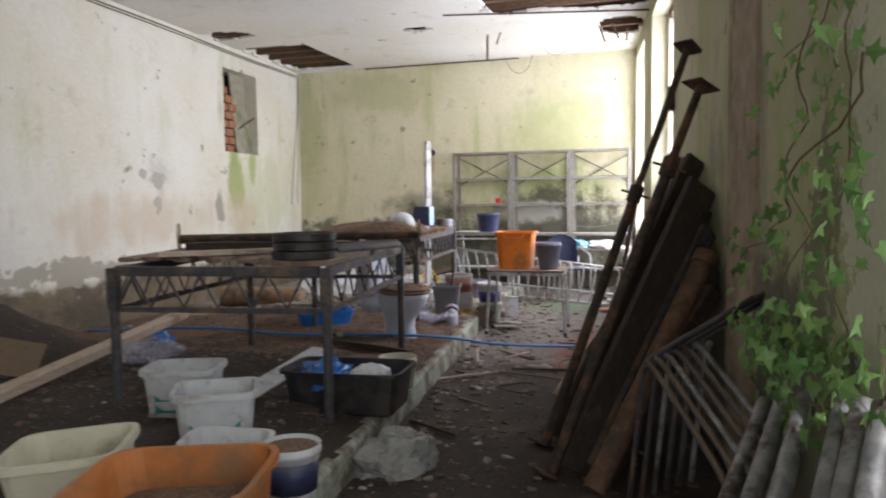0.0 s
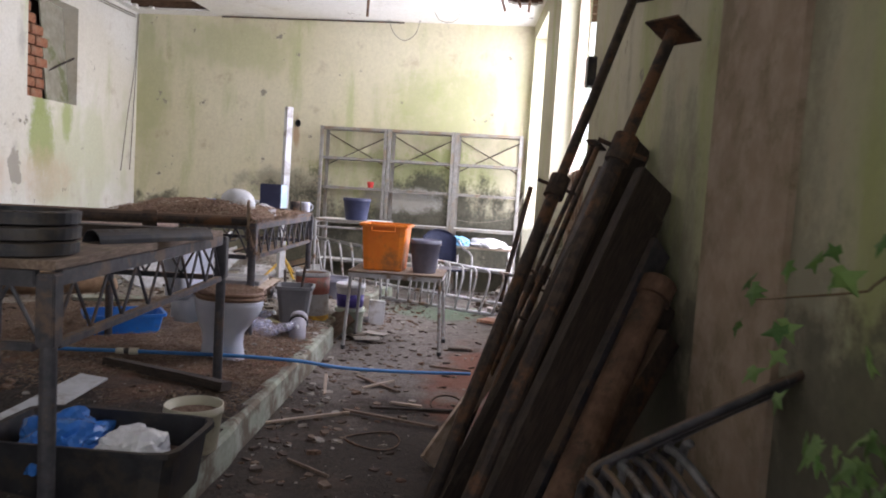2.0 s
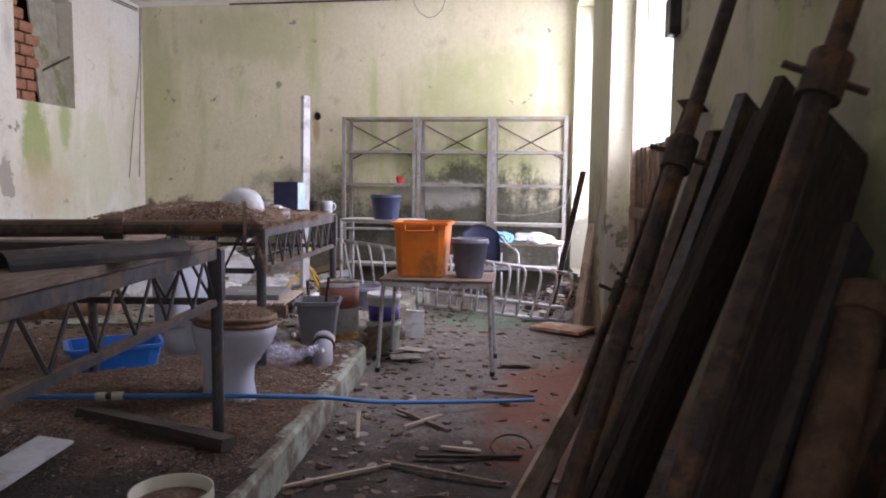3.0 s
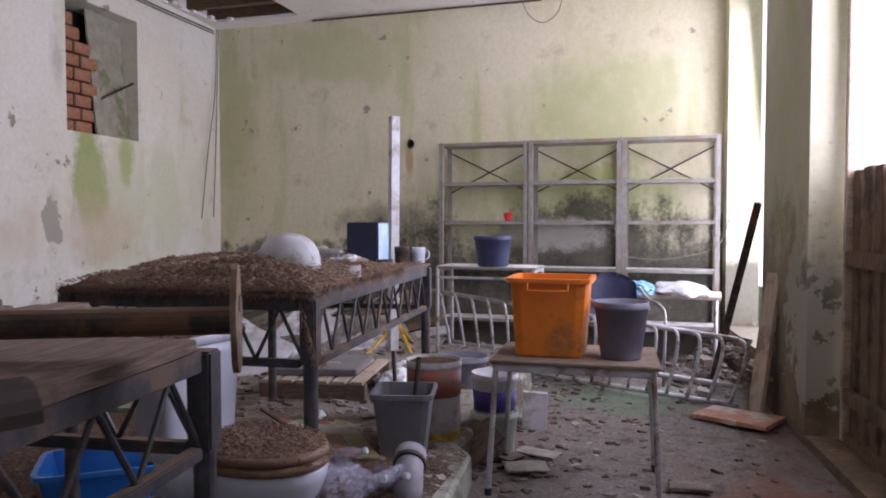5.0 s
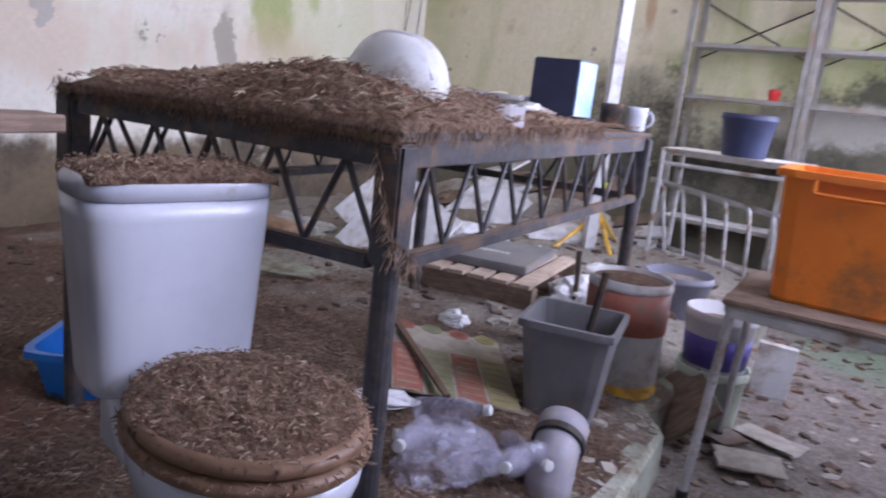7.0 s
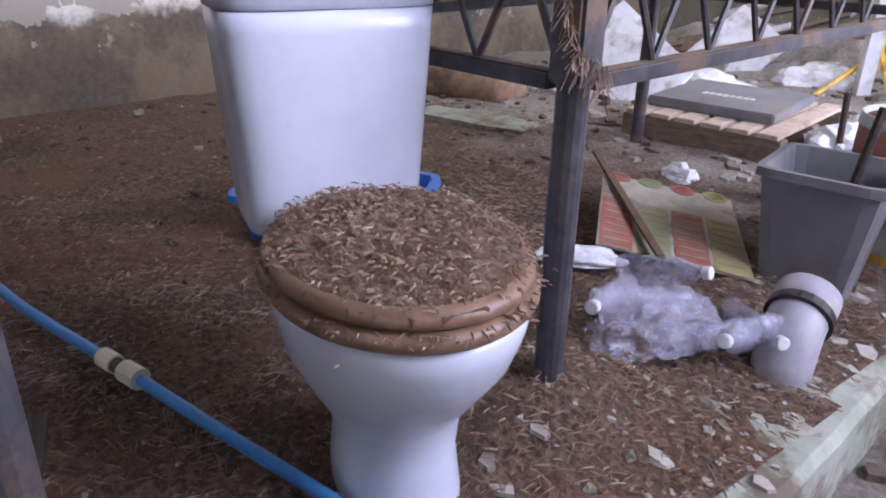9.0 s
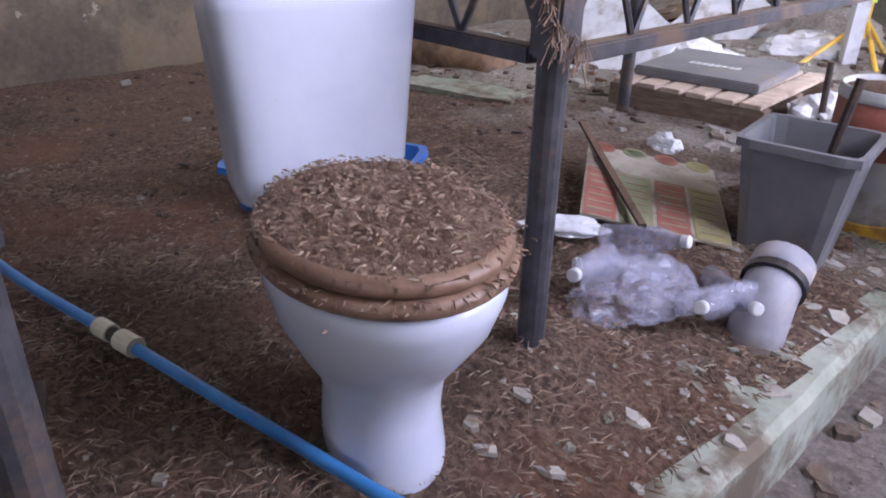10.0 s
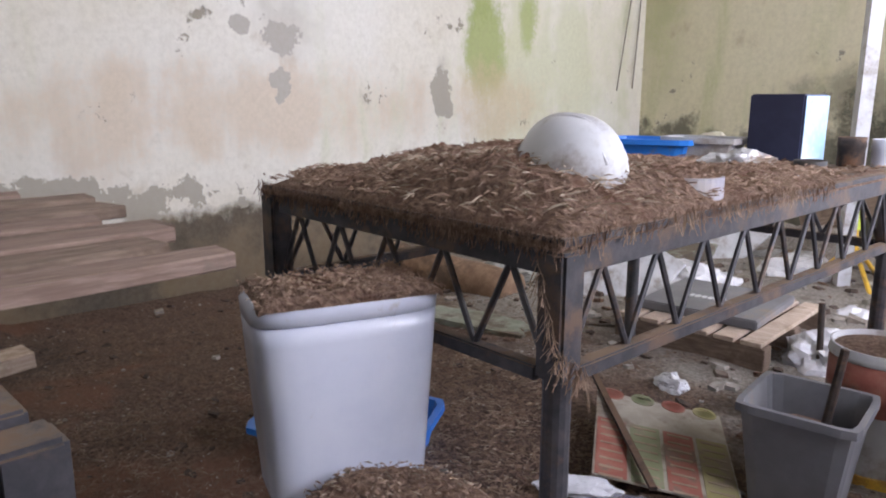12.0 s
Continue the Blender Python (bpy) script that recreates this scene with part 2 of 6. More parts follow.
def floor_material():
    """Grey worn concrete at the far end, trodden brown earth at the near end, a red brick-dust patch and a green one.
    """
    m, nt, b = shader("trodden_floor", 0.95)
    v = coords(nt)
    fine = noise_node(nt, v, 42, 7, 0.72)
    mid = noise_node(nt, v, 6, 7, 0.7)
    big = noise_node(nt, v, 1.3, 6, 0.62)
    grey = mix(nt, ramp(nt, fine, 0.35, 0.68), (0.15, 0.125, 0.105), (0.28, 0.25, 0.22))
    grey = mix(nt, ramp(nt, mid, 0.48, 0.66, 0, 0.8), grey, (0.09, 0.065, 0.05))
    # brown earth, coloured darker to take in the shade of the near end
    earth = mix(nt, ramp(nt, fine, 0.35, 0.7), (0.032, 0.024, 0.018), (0.075, 0.055, 0.041))
    earth = mix(nt, ramp(nt, big, 0.5, 0.66, 0, 0.8), earth, (0.11, 0.079, 0.057))
    sep = nt.nodes.new("ShaderNodeSeparateXYZ")
    nt.links.new(v, sep.inputs[0])
    jig = calc(nt, "ADD", calc(nt, "MULTIPLY", calc(nt, "SUBTRACT", big, 0.5), 5.0), calc(nt, "MULTIPLY", calc(nt, "SUBTRACT", mid, 0.5), 2.0))
    col = mix(nt, ramp(nt, calc(nt, "ADD", sep.outputs[1], jig), 7.6, 9.4), earth, grey)
    for cx, cy, rx, ry, tint, amount in ((1.75, 9.3, 0.5, 1.3, (0.22, 0.085, 0.05), 0.8), (0.9, 12.0, 0.75, 0.5, (0.13, 0.22, 0.12), 0.6), (2.0, 11.2, 0.3, 0.9, (0.12, 0.06, 0.04), 0.6)):
        dx = calc(nt, "DIVIDE", calc(nt, "SUBTRACT", sep.outputs[0], cx), rx)
        dy = calc(nt, "DIVIDE", calc(nt, "SUBTRACT", sep.outputs[1], cy), ry)
        r2 = calc(nt, "ADD", calc(nt, "ADD", calc(nt, "MULTIPLY", dx, dx), calc(nt, "MULTIPLY", dy, dy)), calc(nt, "MULTIPLY", jig, 0.8))
        col = mix(nt, ramp(nt, r2, 1.2, 0.1, 0, amount), col, tint)
    nt.links.new(col, b.inputs["Base Color"])
    relief(nt, b, calc(nt, "ADD", fine, mid), 0.9, 0.015)
    return m


M_FLOOR = floor_material()
M_STRAW = material("straw_flakes", (0.19, 0.115, 0.075), (0.36, 0.26, 0.18), 5, 0.9, 0.0)
M_PALESTRAW = material("pale_straw", (0.30, 0.235, 0.165), (0.44, 0.36, 0.26), 5, 0.85, 0.0)
M_DARKWOOD = material("dark_rotten_wood", (0.028, 0.021, 0.016), (0.065, 0.046, 0.034), 12, 0.85, 0.5, stretch=(1, 8, 8), dirt=(0.085, 0.066, 0.05), dirt_scale=5, dirt_lo=0.58, dirt_hi=0.7)
M_WOOD = material("grey_plank", (0.15, 0.105, 0.075), (0.27, 0.20, 0.145), 10, 0.85, 0.5, stretch=(1, 9, 9), dirt=(0.13, 0.09, 0.06), dirt_scale=4)
M_PALEWOOD = material("pale_plank", (0.44, 0.34, 0.26), (0.58, 0.48, 0.38), 10, 0.8, 0.4, stretch=(1, 9, 9), dirt=(0.3, 0.22, 0.15), dirt_scale=3)
M_SEAT = material("brown_toilet_seat", (0.20, 0.115, 0.07), (0.27, 0.165, 0.105), 8, 0.45, 0.1, stretch=(1, 5, 5))
M_ORANGE = material("orange_plastic", (0.78, 0.20, 0.012), (0.84, 0.26, 0.02), 4, 0.4, 0.05, dirt=(0.33, 0.13, 0.04), dirt_scale=3.4, dirt_lo=0.47, dirt_hi=0.68)
M_BLUE = material("blue_plastic", (0.02, 0.16, 0.60), (0.03, 0.21, 0.68), 5, 0.4, 0.05, dirt=(0.15, 0.15, 0.2), dirt_scale=6, dirt_lo=0.6, dirt_hi=0.72)
M_HOSE = material("blue_hose", (0.03, 0.16, 0.42), (0.05, 0.21, 0.50), 9, 0.45, 0.05, dirt=(0.14, 0.14, 0.16), dirt_scale=5, dirt_lo=0.58, dirt_hi=0.7)
M_GREYPL = material("grey_plastic", (0.15, 0.15, 0.16), (0.20, 0.20, 0.21), 6, 0.45, 0.08, dirt=(0.26, 0.21, 0.16), dirt_scale=5, dirt_lo=0.56, dirt_hi=0.7)
M_BUCKET = material("lilac_grey_plastic", (0.13, 0.13, 0.17), (0.18, 0.18, 0.225), 6, 0.5, 0.05, dirt=(0.24, 0.21, 0.18), dirt_scale=5, dirt_lo=0.58, dirt_hi=0.72)
M_BLACKPL = material("black_plastic", (0.012, 0.012, 0.014), (0.03, 0.03, 0.032), 9, 0.5, 0.1, dirt=(0.05, 0.04, 0.03), dirt_scale=5, dust=(0.06, 0.047, 0.036))
M_NAVY = material("navy_plastic", (0.025, 0.03, 0.075), (0.04, 0.05, 0.11), 6, 0.5, 0.05, dust=(0.16, 0.14, 0.13))
M_WHITEPL = material("white_plastic", (0.53, 0.54, 0.55), (0.64, 0.645, 0.65), 5, 0.5, 0.05, dirt=(0.26, 0.21, 0.16), dirt_scale=6, dirt_lo=0.46, dirt_hi=0.72)
M_CREAMPL = material("cream_plastic", (0.52, 0.49, 0.36), (0.60, 0.57, 0.44), 5, 0.5, 0.05, dirt=(0.3, 0.24, 0.16), dirt_scale=4, dirt_lo=0.5, dirt_hi=0.7)
M_PIPE = material("grey_drain_pipe", (0.30, 0.29, 0.33), (0.40, 0.385, 0.42), 8, 0.5, 0.15, dirt=(0.46, 0.42, 0.38), dirt_scale=5, dirt_lo=0.5, dirt_hi=0.65)
M_YELLOW = material("yellow_paint", (0.72, 0.42, 0.03), (0.78, 0.5, 0.06), 6, 0.45, 0.05, dirt=(0.4, 0.22, 0.05), dirt_scale=6)
M_RED = material("red_plastic", (0.55, 0.02, 0.015), (0.62, 0.04, 0.03), 5, 0.4, 0.0)


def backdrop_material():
    """Glowing sheet, near white with pale green mottling, for hazy daylight over foliage."""
    m, nt, b = shader("glowing_backdrop", 1.0)
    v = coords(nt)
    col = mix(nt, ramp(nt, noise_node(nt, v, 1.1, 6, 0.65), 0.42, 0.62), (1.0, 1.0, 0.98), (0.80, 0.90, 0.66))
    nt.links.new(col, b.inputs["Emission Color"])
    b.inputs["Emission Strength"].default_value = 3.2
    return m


M_BACKDROP = backdrop_material()
M_GRASSY = material("overgrown_ground", (0.05, 0.08, 0.02), (0.10, 0.13, 0.04), 3, 1.0, 0.5, dirt=(0.12, 0.1, 0.06), dirt_scale=1.0)

# ---- mesh helpers ----


def part(name, bm, mat, parent=None, label="", smooth=False):
    me = bpy.data.meshes.new(name)
    bmesh.ops.recalc_face_normals(bm, faces=bm.faces)
    if smooth:
        for f in bm.faces:
            f.smooth = True
    bm.to_mesh(me)
    bm.free()
    for m in mat if isinstance(mat, (list, tuple)) else (mat,):
        me.materials.append(m)
    ob = new(name, me)
    if parent is not None:
        ob.parent = parent
    if label:
        ob["label"] = label
    return ob


def thing(name, label, category, m=None, group=""):
    ob = new(name)
    if m is not None:
        ob.matrix_world = m
    return tagged(ob, label, category, group)


def box(bm, c, s, m=None, bev=0.0, taper=1.0):
    """A box with centre c and size s; taper narrows its foot."""
    made = bmesh.ops.create_cube(bm, size=1)["verts"]
    for v in made:
        k = taper if v.co.z < 0 else 1.0
        v.co = Vector((v.co.x * s[0] * k + c[0], v.co.y * s[1] * k + c[1], v.co.z * s[2] + c[2]))
    if bev:
        edges = {e for v in made for e in v.link_edges}
        out = bmesh.ops.bevel(bm, geom=list(edges), offset=bev, segments=2, affect="EDGES", clamp_overlap=True)
        made = list({v for f in out["faces"] for v in f.verts} | {v for v in made if v.is_valid})
    if m is not None:
        bmesh.ops.transform(bm, matrix=m, verts=made)
    return made


def tube(bm, pts, r, seg=10, caps=True, r2=None):
    """A round bar along points."""
    pts = [Vector(p) for p in pts]
    rings = []
    n = len(pts)
    up = Vector((0, 0, 1))
    prev = None
    for i, p in enumerate(pts):
        d = (pts[min(i + 1, n - 1)] - pts[max(i - 1, 0)]).normalized()
        if prev is None:
            a = d.cross(up if abs(d.z) < 0.95 else Vector((1, 0, 0))).normalized()
        else:
            a = (prev - d * prev.dot(d)).normalized()
        prev = a
        b = d.cross(a)
        rr = r if r2 is None else r + (r2 - r) * i / max(1, n - 1)
        rings.append([bm.verts.new(p + (a * math.cos(2 * math.pi * k / seg) + b * math.sin(2 * math.pi * k / seg)) * rr) for k in range(seg)])
    for q, w in zip(rings, rings[1:]):
        for k in range(seg):
            bm.faces.new((q[k], q[(k + 1) % seg], w[(k + 1) % seg], w[k]))
    if caps:
        bm.faces.new(rings[0][::-1])
        bm.faces.new(rings[-1])


def curve_pts(ctrl, n=8):
    """A smooth line through control points."""
    c = [Vector(p) for p in ctrl]
    c = [c[0] * 2 - c[1]] + c + [c[-1] * 2 - c[-2]]
    out = []
    for i in range(1, len(c) - 2):
        for k in range(n):
            t = k / n
            a, b, d, e = c[i - 1], c[i], c[i + 1], c[i + 2]
            out.append(0.5 * (2 * b + (d - a) * t + (2 * a - 5 * b + 4 * d - e) * t * t + (3 * b - a - 3 * d + e) * t ** 3))
    out.append(c[-2])
    return out


def lathe(bm, prof, seg=28, c=(0, 0, 0), sx=1.0, sy=1.0, power=2.0):
    """A turned body from (radius, height) pairs; power above 2 squares it."""
    rings = []
    for r, z in prof:
        ring = []
        for k in range(seg):
            a = 2 * math.pi * k / seg
            ca, sa = math.cos(a), math.sin(a)
            q = (abs(ca) ** power + abs(sa) ** power) ** (-1 / power)
            ring.append(bm.verts.new((c[0] + r * q * ca * sx, c[1] + r * q * sa * sy, c[2] + z)))
        rings.append(ring)
    for q, w in zip(rings, rings[1:]):
        for k in range(seg):
            bm.faces.new((q[k], q[(k + 1) % seg], w[(k + 1) % seg], w[k]))
    if prof[0][0] > 1e-4:
        bm.faces.new(rings[0][::-1])
    if prof[-1][0] > 1e-4:
        bm.faces.new(rings[-1])
    bmesh.ops.remove_doubles(bm, verts=bm.verts, dist=1e-5)


def wall(name, a, b, z0, z1, thick, openings, mat, label):
    """A wall on the line from a to b, its body on the right-hand side; openings: (along from, to, bottom, top)."""
    a, b = Vector((*a, 0)), Vector((*b, 0))
    d = (b - a).normalized()
    nrm = Vector((d.y, -d.x, 0))
    length = (b - a).length
    ss = sorted({0.0, length, *[v for o in openings for v in o[:2]]})
    zs = sorted({z0, z1, *[v for o in openings for v in o[2:]]})
    bm = bmesh.new()
    vs = {}

    def vert(i, j, k):
        if (i, j, k) not in vs:
            p = a + d * ss[i] + nrm * (thick * k)
            vs[i, j, k] = bm.verts.new((p.x, p.y, zs[j]))
        return vs[i, j, k]

    def solid(i, j):
        if not (0 <= i < len(ss) - 1 and 0 <= j < len(zs) - 1):
            return False
        s, z = (ss[i] + ss[i + 1]) / 2, (zs[j] + zs[j + 1]) / 2
        return not any(o[0] < s < o[1] and o[2] < z < o[3] for o in openings)

    for i in range(len(ss) - 1):
        for j in range(len(zs) - 1):
            if not solid(i, j):
                continue
            for k in (0, 1):
                bm.faces.new([vert(i, j, k), vert(i + 1, j, k), vert(i + 1, j + 1, k), vert(i, j + 1, k)])
            for di, dj, e in ((-1, 0, ((0, 0), (0, 1))), (1, 0, ((1, 0), (1, 1))), (0, -1, ((0, 0), (1, 0))), (0, 1, ((0, 1), (1, 1)))):
                if not solid(i + di, j + dj):
                    (p, q), (r, s) = e
                    bm.faces.new([vert(i + p, j + q, 0), vert(i + r, j + s, 0), vert(i + r, j + s, 1), vert(i + p, j + q, 1)])
    return tagged(part(name, bm, mat), label, "wall", kind="structure")


# ---- the room ----
CEIL = 3.7
FAR = 13.95
A_R, B_R = (wall_x(0), 0.0), (wall_x(FAR), FAR)
SLOPE = math.hypot(1, 0.102)


def along(y):
    return y * SLOPE


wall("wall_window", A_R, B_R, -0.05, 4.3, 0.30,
     # third opening: unseen near edge set wide to let sun onto the ivy
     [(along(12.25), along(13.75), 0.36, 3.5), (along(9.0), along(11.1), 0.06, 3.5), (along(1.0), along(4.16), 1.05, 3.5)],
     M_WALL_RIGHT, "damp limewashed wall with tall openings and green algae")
wall("wall_far", (wall_x(FAR) + 0.30, FAR), (left_x(FAR) - 0.5, FAR), -0.05, 4.3, 0.5, [], M_WALL_FAR, "cream limewashed wall with algae and black mould")
wall("wall_blind", (left_x(0), 0.0), (left_x(FAR), FAR), -0.05, 4.3, -0.5, [(11.46, 12.44, 2.18, 3.38)], M_WALL_LEFT, "peeling white limewashed wall with a blocked window")
# back wall is unseen; its entrance is added for the lamp behind the start
wall("wall_back", (left_x(0) - 0.5, 0.0), (wall_x(0) + 0.30, 0.0), -0.05, 4.3, 0.4, [(2.0 - 0.8 - left_x(0) + 0.5, 2.0 + 0.8 - left_x(0) + 0.5, 0.0, 2.15)], M_WALL_LEFT, "plain limewashed wall with an assumed, added entrance")


def hump(x, y, cx, cy, rx, ry):
    return math.exp(-(((x - cx) / rx) ** 2 + ((y - cy) / ry) ** 2))


def smooth01(t):
    t = min(1.0, max(0.0, t))
    return t * t * (3 - 2 * t)


def rough_z(x, y, a):
    return a * (noise.noise((x * 2.1, y * 2.1, 0.3)) + 0.5 * noise.noise((x * 6, y * 6, 1.7)) + 0.3 * noise.noise((x * 17, y * 17, 4.1)))


def plat_z(x, y):
    """Top of the chaff on the raised floor."""
    d = kerb_x(y) - x
    z = 0.17
    z += 0.05 * smooth01((d - 0.1) / 0.4) * smooth01((y - 6.6) / 1.0) + 0.09 * hump(x, y, 0.10, 8.62, 0.16, 0.16)
    z += 0.06 * smooth01(d / 0.5) * smooth01((6.8 - y) / 0.8)
    z -= 0.14 * smooth01((-1.3 - x) / 2.2) * smooth01((y - 6.0) / 1.5)
    return z + rough_z(x, y, 0.018) * smooth01(d / 0.12)


def sheet(name, x0, x1, y0, y1, step, zf, mat, label, keep=None, category="floor", kind="structure", smooth=True):
    nx, ny = int((x1 - x0) / step), int((y1 - y0) / step)
    bm = bmesh.new()
    g = {}
    for i in range(nx + 1):
        for j in range(ny + 1):
            x, y = x0 + (x1 - x0) * i / nx, y0 + (y1 - y0) * j / ny
            if keep is None or keep(x, y):
                g[i, j] = bm.verts.new((x, y, zf(x, y)))
    for i in range(nx):
        for j in range(ny):
            q = [(i, j), (i + 1, j), (i + 1, j + 1), (i, j + 1)]
            if all(k in g for k in q):
                bm.faces.new([g[k] for k in q])
    return tagged(part(name, bm, mat, smooth=smooth), label, category, kind=kind)


sheet("floor", -4.7, 3.25, -0.05, 14.0, 0.05, lambda x, y: rough_z(x, y, 0.012), M_FLOOR, "dirty concrete floor with dust and rubble")

# raised floor: a slab edge with a broken painted face, and chaff lying on it
bm = bmesh.new()
n = 120
rows_k = []
for i in range(n + 1):
    y = 0.05 + (12.8 - 0.05) * i / n
    x = kerb_x(y) + 0.012 * noise.noise((0.2, y * 3, 0.5)) + 0.006 * noise.noise((0.9, y * 14, 0.5))
    z = 0.172 + 0.01 * noise.noise((0.4, y * 4, 2.5))
    rows_k.append([bm.verts.new(p) for p in ((x, y, -0.02), (x - 0.004, y, z - 0.02), (x - 0.022, y, z), (x - 0.16, y, z + 0.002), (left_x(y) - 0.1, y, 0.0))])
for q, w in zip(rows_k, rows_k[1:]):
    for k in range(4):
        bm.faces.new((q[k], w[k], w[k + 1], q[k + 1]))
e = rows_k[-1]
base = [bm.verts.new((v.co.x, v.co.y + 0.004, -0.02)) for v in e]
for k in range(4):
    bm.faces.new((e[k], base[k], base[k + 1], e[k + 1]))
tagged(part("raised_floor", bm, M_KERB), "raised concrete floor with a chipped pale green painted edge", "floor", kind="structure")


def chaff(x, y):
    d = kerb_x(y) - x
    return plat_z(x, y) + (0.012 if d > 0.10 else -0.012 * (1 - max(0, d) / 0.10) + 0.012)


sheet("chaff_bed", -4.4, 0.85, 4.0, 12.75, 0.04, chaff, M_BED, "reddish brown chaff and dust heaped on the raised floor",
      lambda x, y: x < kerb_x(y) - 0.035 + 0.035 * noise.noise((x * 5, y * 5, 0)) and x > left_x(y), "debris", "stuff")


# ---- ceiling: plaster sheet with fallen patches, joists and boards above ----
def hole(x, y):
    w = 0.10 * noise.noise((x * 3, y * 3, 7.0)) + 0.05 * noise.noise((x * 11, y * 11, 3.0))
    if -3.78 + w < x < -2.68 + w * 0.3 and 11.85 + w * 0.5 < y < 13.66 + w * 0.3:
        return True
    if ((x + 3.5) / 0.46) ** 2 + ((y - 11.05) / 0.22) ** 2 < 1 + 3 * w:
        return True
    if ((x + 0.85) / 0.2) ** 2 + ((y - 11.5) / 0.13) ** 2 < 1 + w:
        return True
    if 0.25 + w < x < 2.15 and 9.7 + w < y < 11.15 + 1.6 * w + 0.1 * x:
        return True
    return ((x - 1.72) / 0.3) ** 2 + ((y - 12.3) / 0.55) ** 2 < 1 + 4 * w


def ceiling():
    bm = bmesh.new()
    step, g = 0.06, {}
    x0, nx, ny = -4.3, 124, 234
    for i in range(nx):
        for j in range(ny):
            x, y = x0 + (i + 0.5) * step, (j + 0.5) * step
            if not (left_x(y) - 0.06 < x < wall_x(y) + 0.06) or y > 14.0 or hole(x, y):
                continue
            q = []
            for a, b in ((i, j), (i + 1, j), (i + 1, j + 1), (i, j + 1)):
                if (a, b) not in g:
                    px, py = x0 + a * step, b * step
                    g[a, b] = bm.verts.new((px, py, CEIL + 0.012 * noise.noise((px * 0.8, py * 0.8, 9)) - 0.03 * hump(px, py, -0.6, 10.5, 1.2, 1.5)))
                q.append(g[a, b])
            bm.faces.new(q)
    up = bmesh.ops.extrude_face_region(bm, geom=list(bm.faces))
    bmesh.ops.translate(bm, vec=(0, 0, 0.03), verts=[v for v in up["geom"] if isinstance(v, bmesh.types.BMVert)])
    n0 = len(bm.faces)
    for y in np.arange(0.3, 14.0, 0.42):
        box(bm, (-0.6, y, CEIL + 0.12), (7.4, 0.07, 0.15))
    n1 = len(bm.faces)
    for x in np.arange(-4.3, 3.3, 0.2):
        box(bm, (x, 7.0, CEIL + 0.215 + 0.006 * noise.noise((x * 9, 0, 0))), (0.19, 14.2, 0.03))
    bm.faces.ensure_lookup_table()
    for f in bm.faces[n0:]:
        f.material_index = 1
    return tagged(part("ceiling", bm, (M_CEIL, M_JOIST)), "white plaster ceiling with fallen patches that bare dark joists", "ceiling", kind="structure")


ceiling()
bm = bmesh.new()
box(bm, (-0.6, 7, 4.36), (9.6, 15.6, 0.1))
tagged(part("roof", bm, M_JOIST), "roof deck over the room", "roof", kind="structure")
bm = bmesh.new()
bmesh.ops.create_grid(bm, x_segments=2, y_segments=2, size=400)
bmesh.ops.translate(bm, vec=(0, 0, -0.12), verts=bm.verts)
tagged(part("ground", bm, M_GRASSY), "overgrown ground outside the building", "ground", kind="structure")

# added glowing sheet outside the openings; its emission stands for the white sky
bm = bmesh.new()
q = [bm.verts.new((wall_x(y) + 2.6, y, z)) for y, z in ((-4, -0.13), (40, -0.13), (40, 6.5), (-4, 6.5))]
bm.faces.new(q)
tagged(part("backdrop", bm, M_BACKDROP), "glowing backdrop sheet for hazy daylight and foliage outside", "backdrop", kind="structure")

# brown render band on the window wall
bm = bmesh.new()
for y in np.linspace(5.76, 6.38, 7):
    x = wall_x(y)
    a = [bm.verts.new((x - 0.02 - 0.003 * noise.noise((y * 9, 0, k)), y, z)) for k, z in enumerate((0.0, 1.2, 2.4, 3.69))]
    if y > 5.77:
        for k in range(3):
            bm.faces.new((prev_col[k], a[k], a[k + 1], prev_col[k + 1]))
    prev_col = a
up = bmesh.ops.extrude_face_region(bm, geom=list(bm.faces))
bmesh.ops.translate(bm, vec=(0.04, 0.0, 0), verts=[v for v in up["geom"] if isinstance(v, bmesh.types.BMVert)])
tagged(part("trim", bm, M_BAND), "vertical band of bare brown render on the wall", "trim", kind="structure")

TURN = 5.8


# ---- steel tables with lattice aprons ----
def lattice(bm, p, q, z0, z1, n, r=0.007):
    p, q = Vector((*p, 0)), Vector((*q, 0))
    pts = []
    for k in range(2 * n + 1):
        c = p.lerp(q, k / (2 * n))
        pts.append((c.x, c.y, z1 if k % 2 else z0))
    for a, b in zip(pts, pts[1:]):
        tube(bm, (a, b), r, 6)


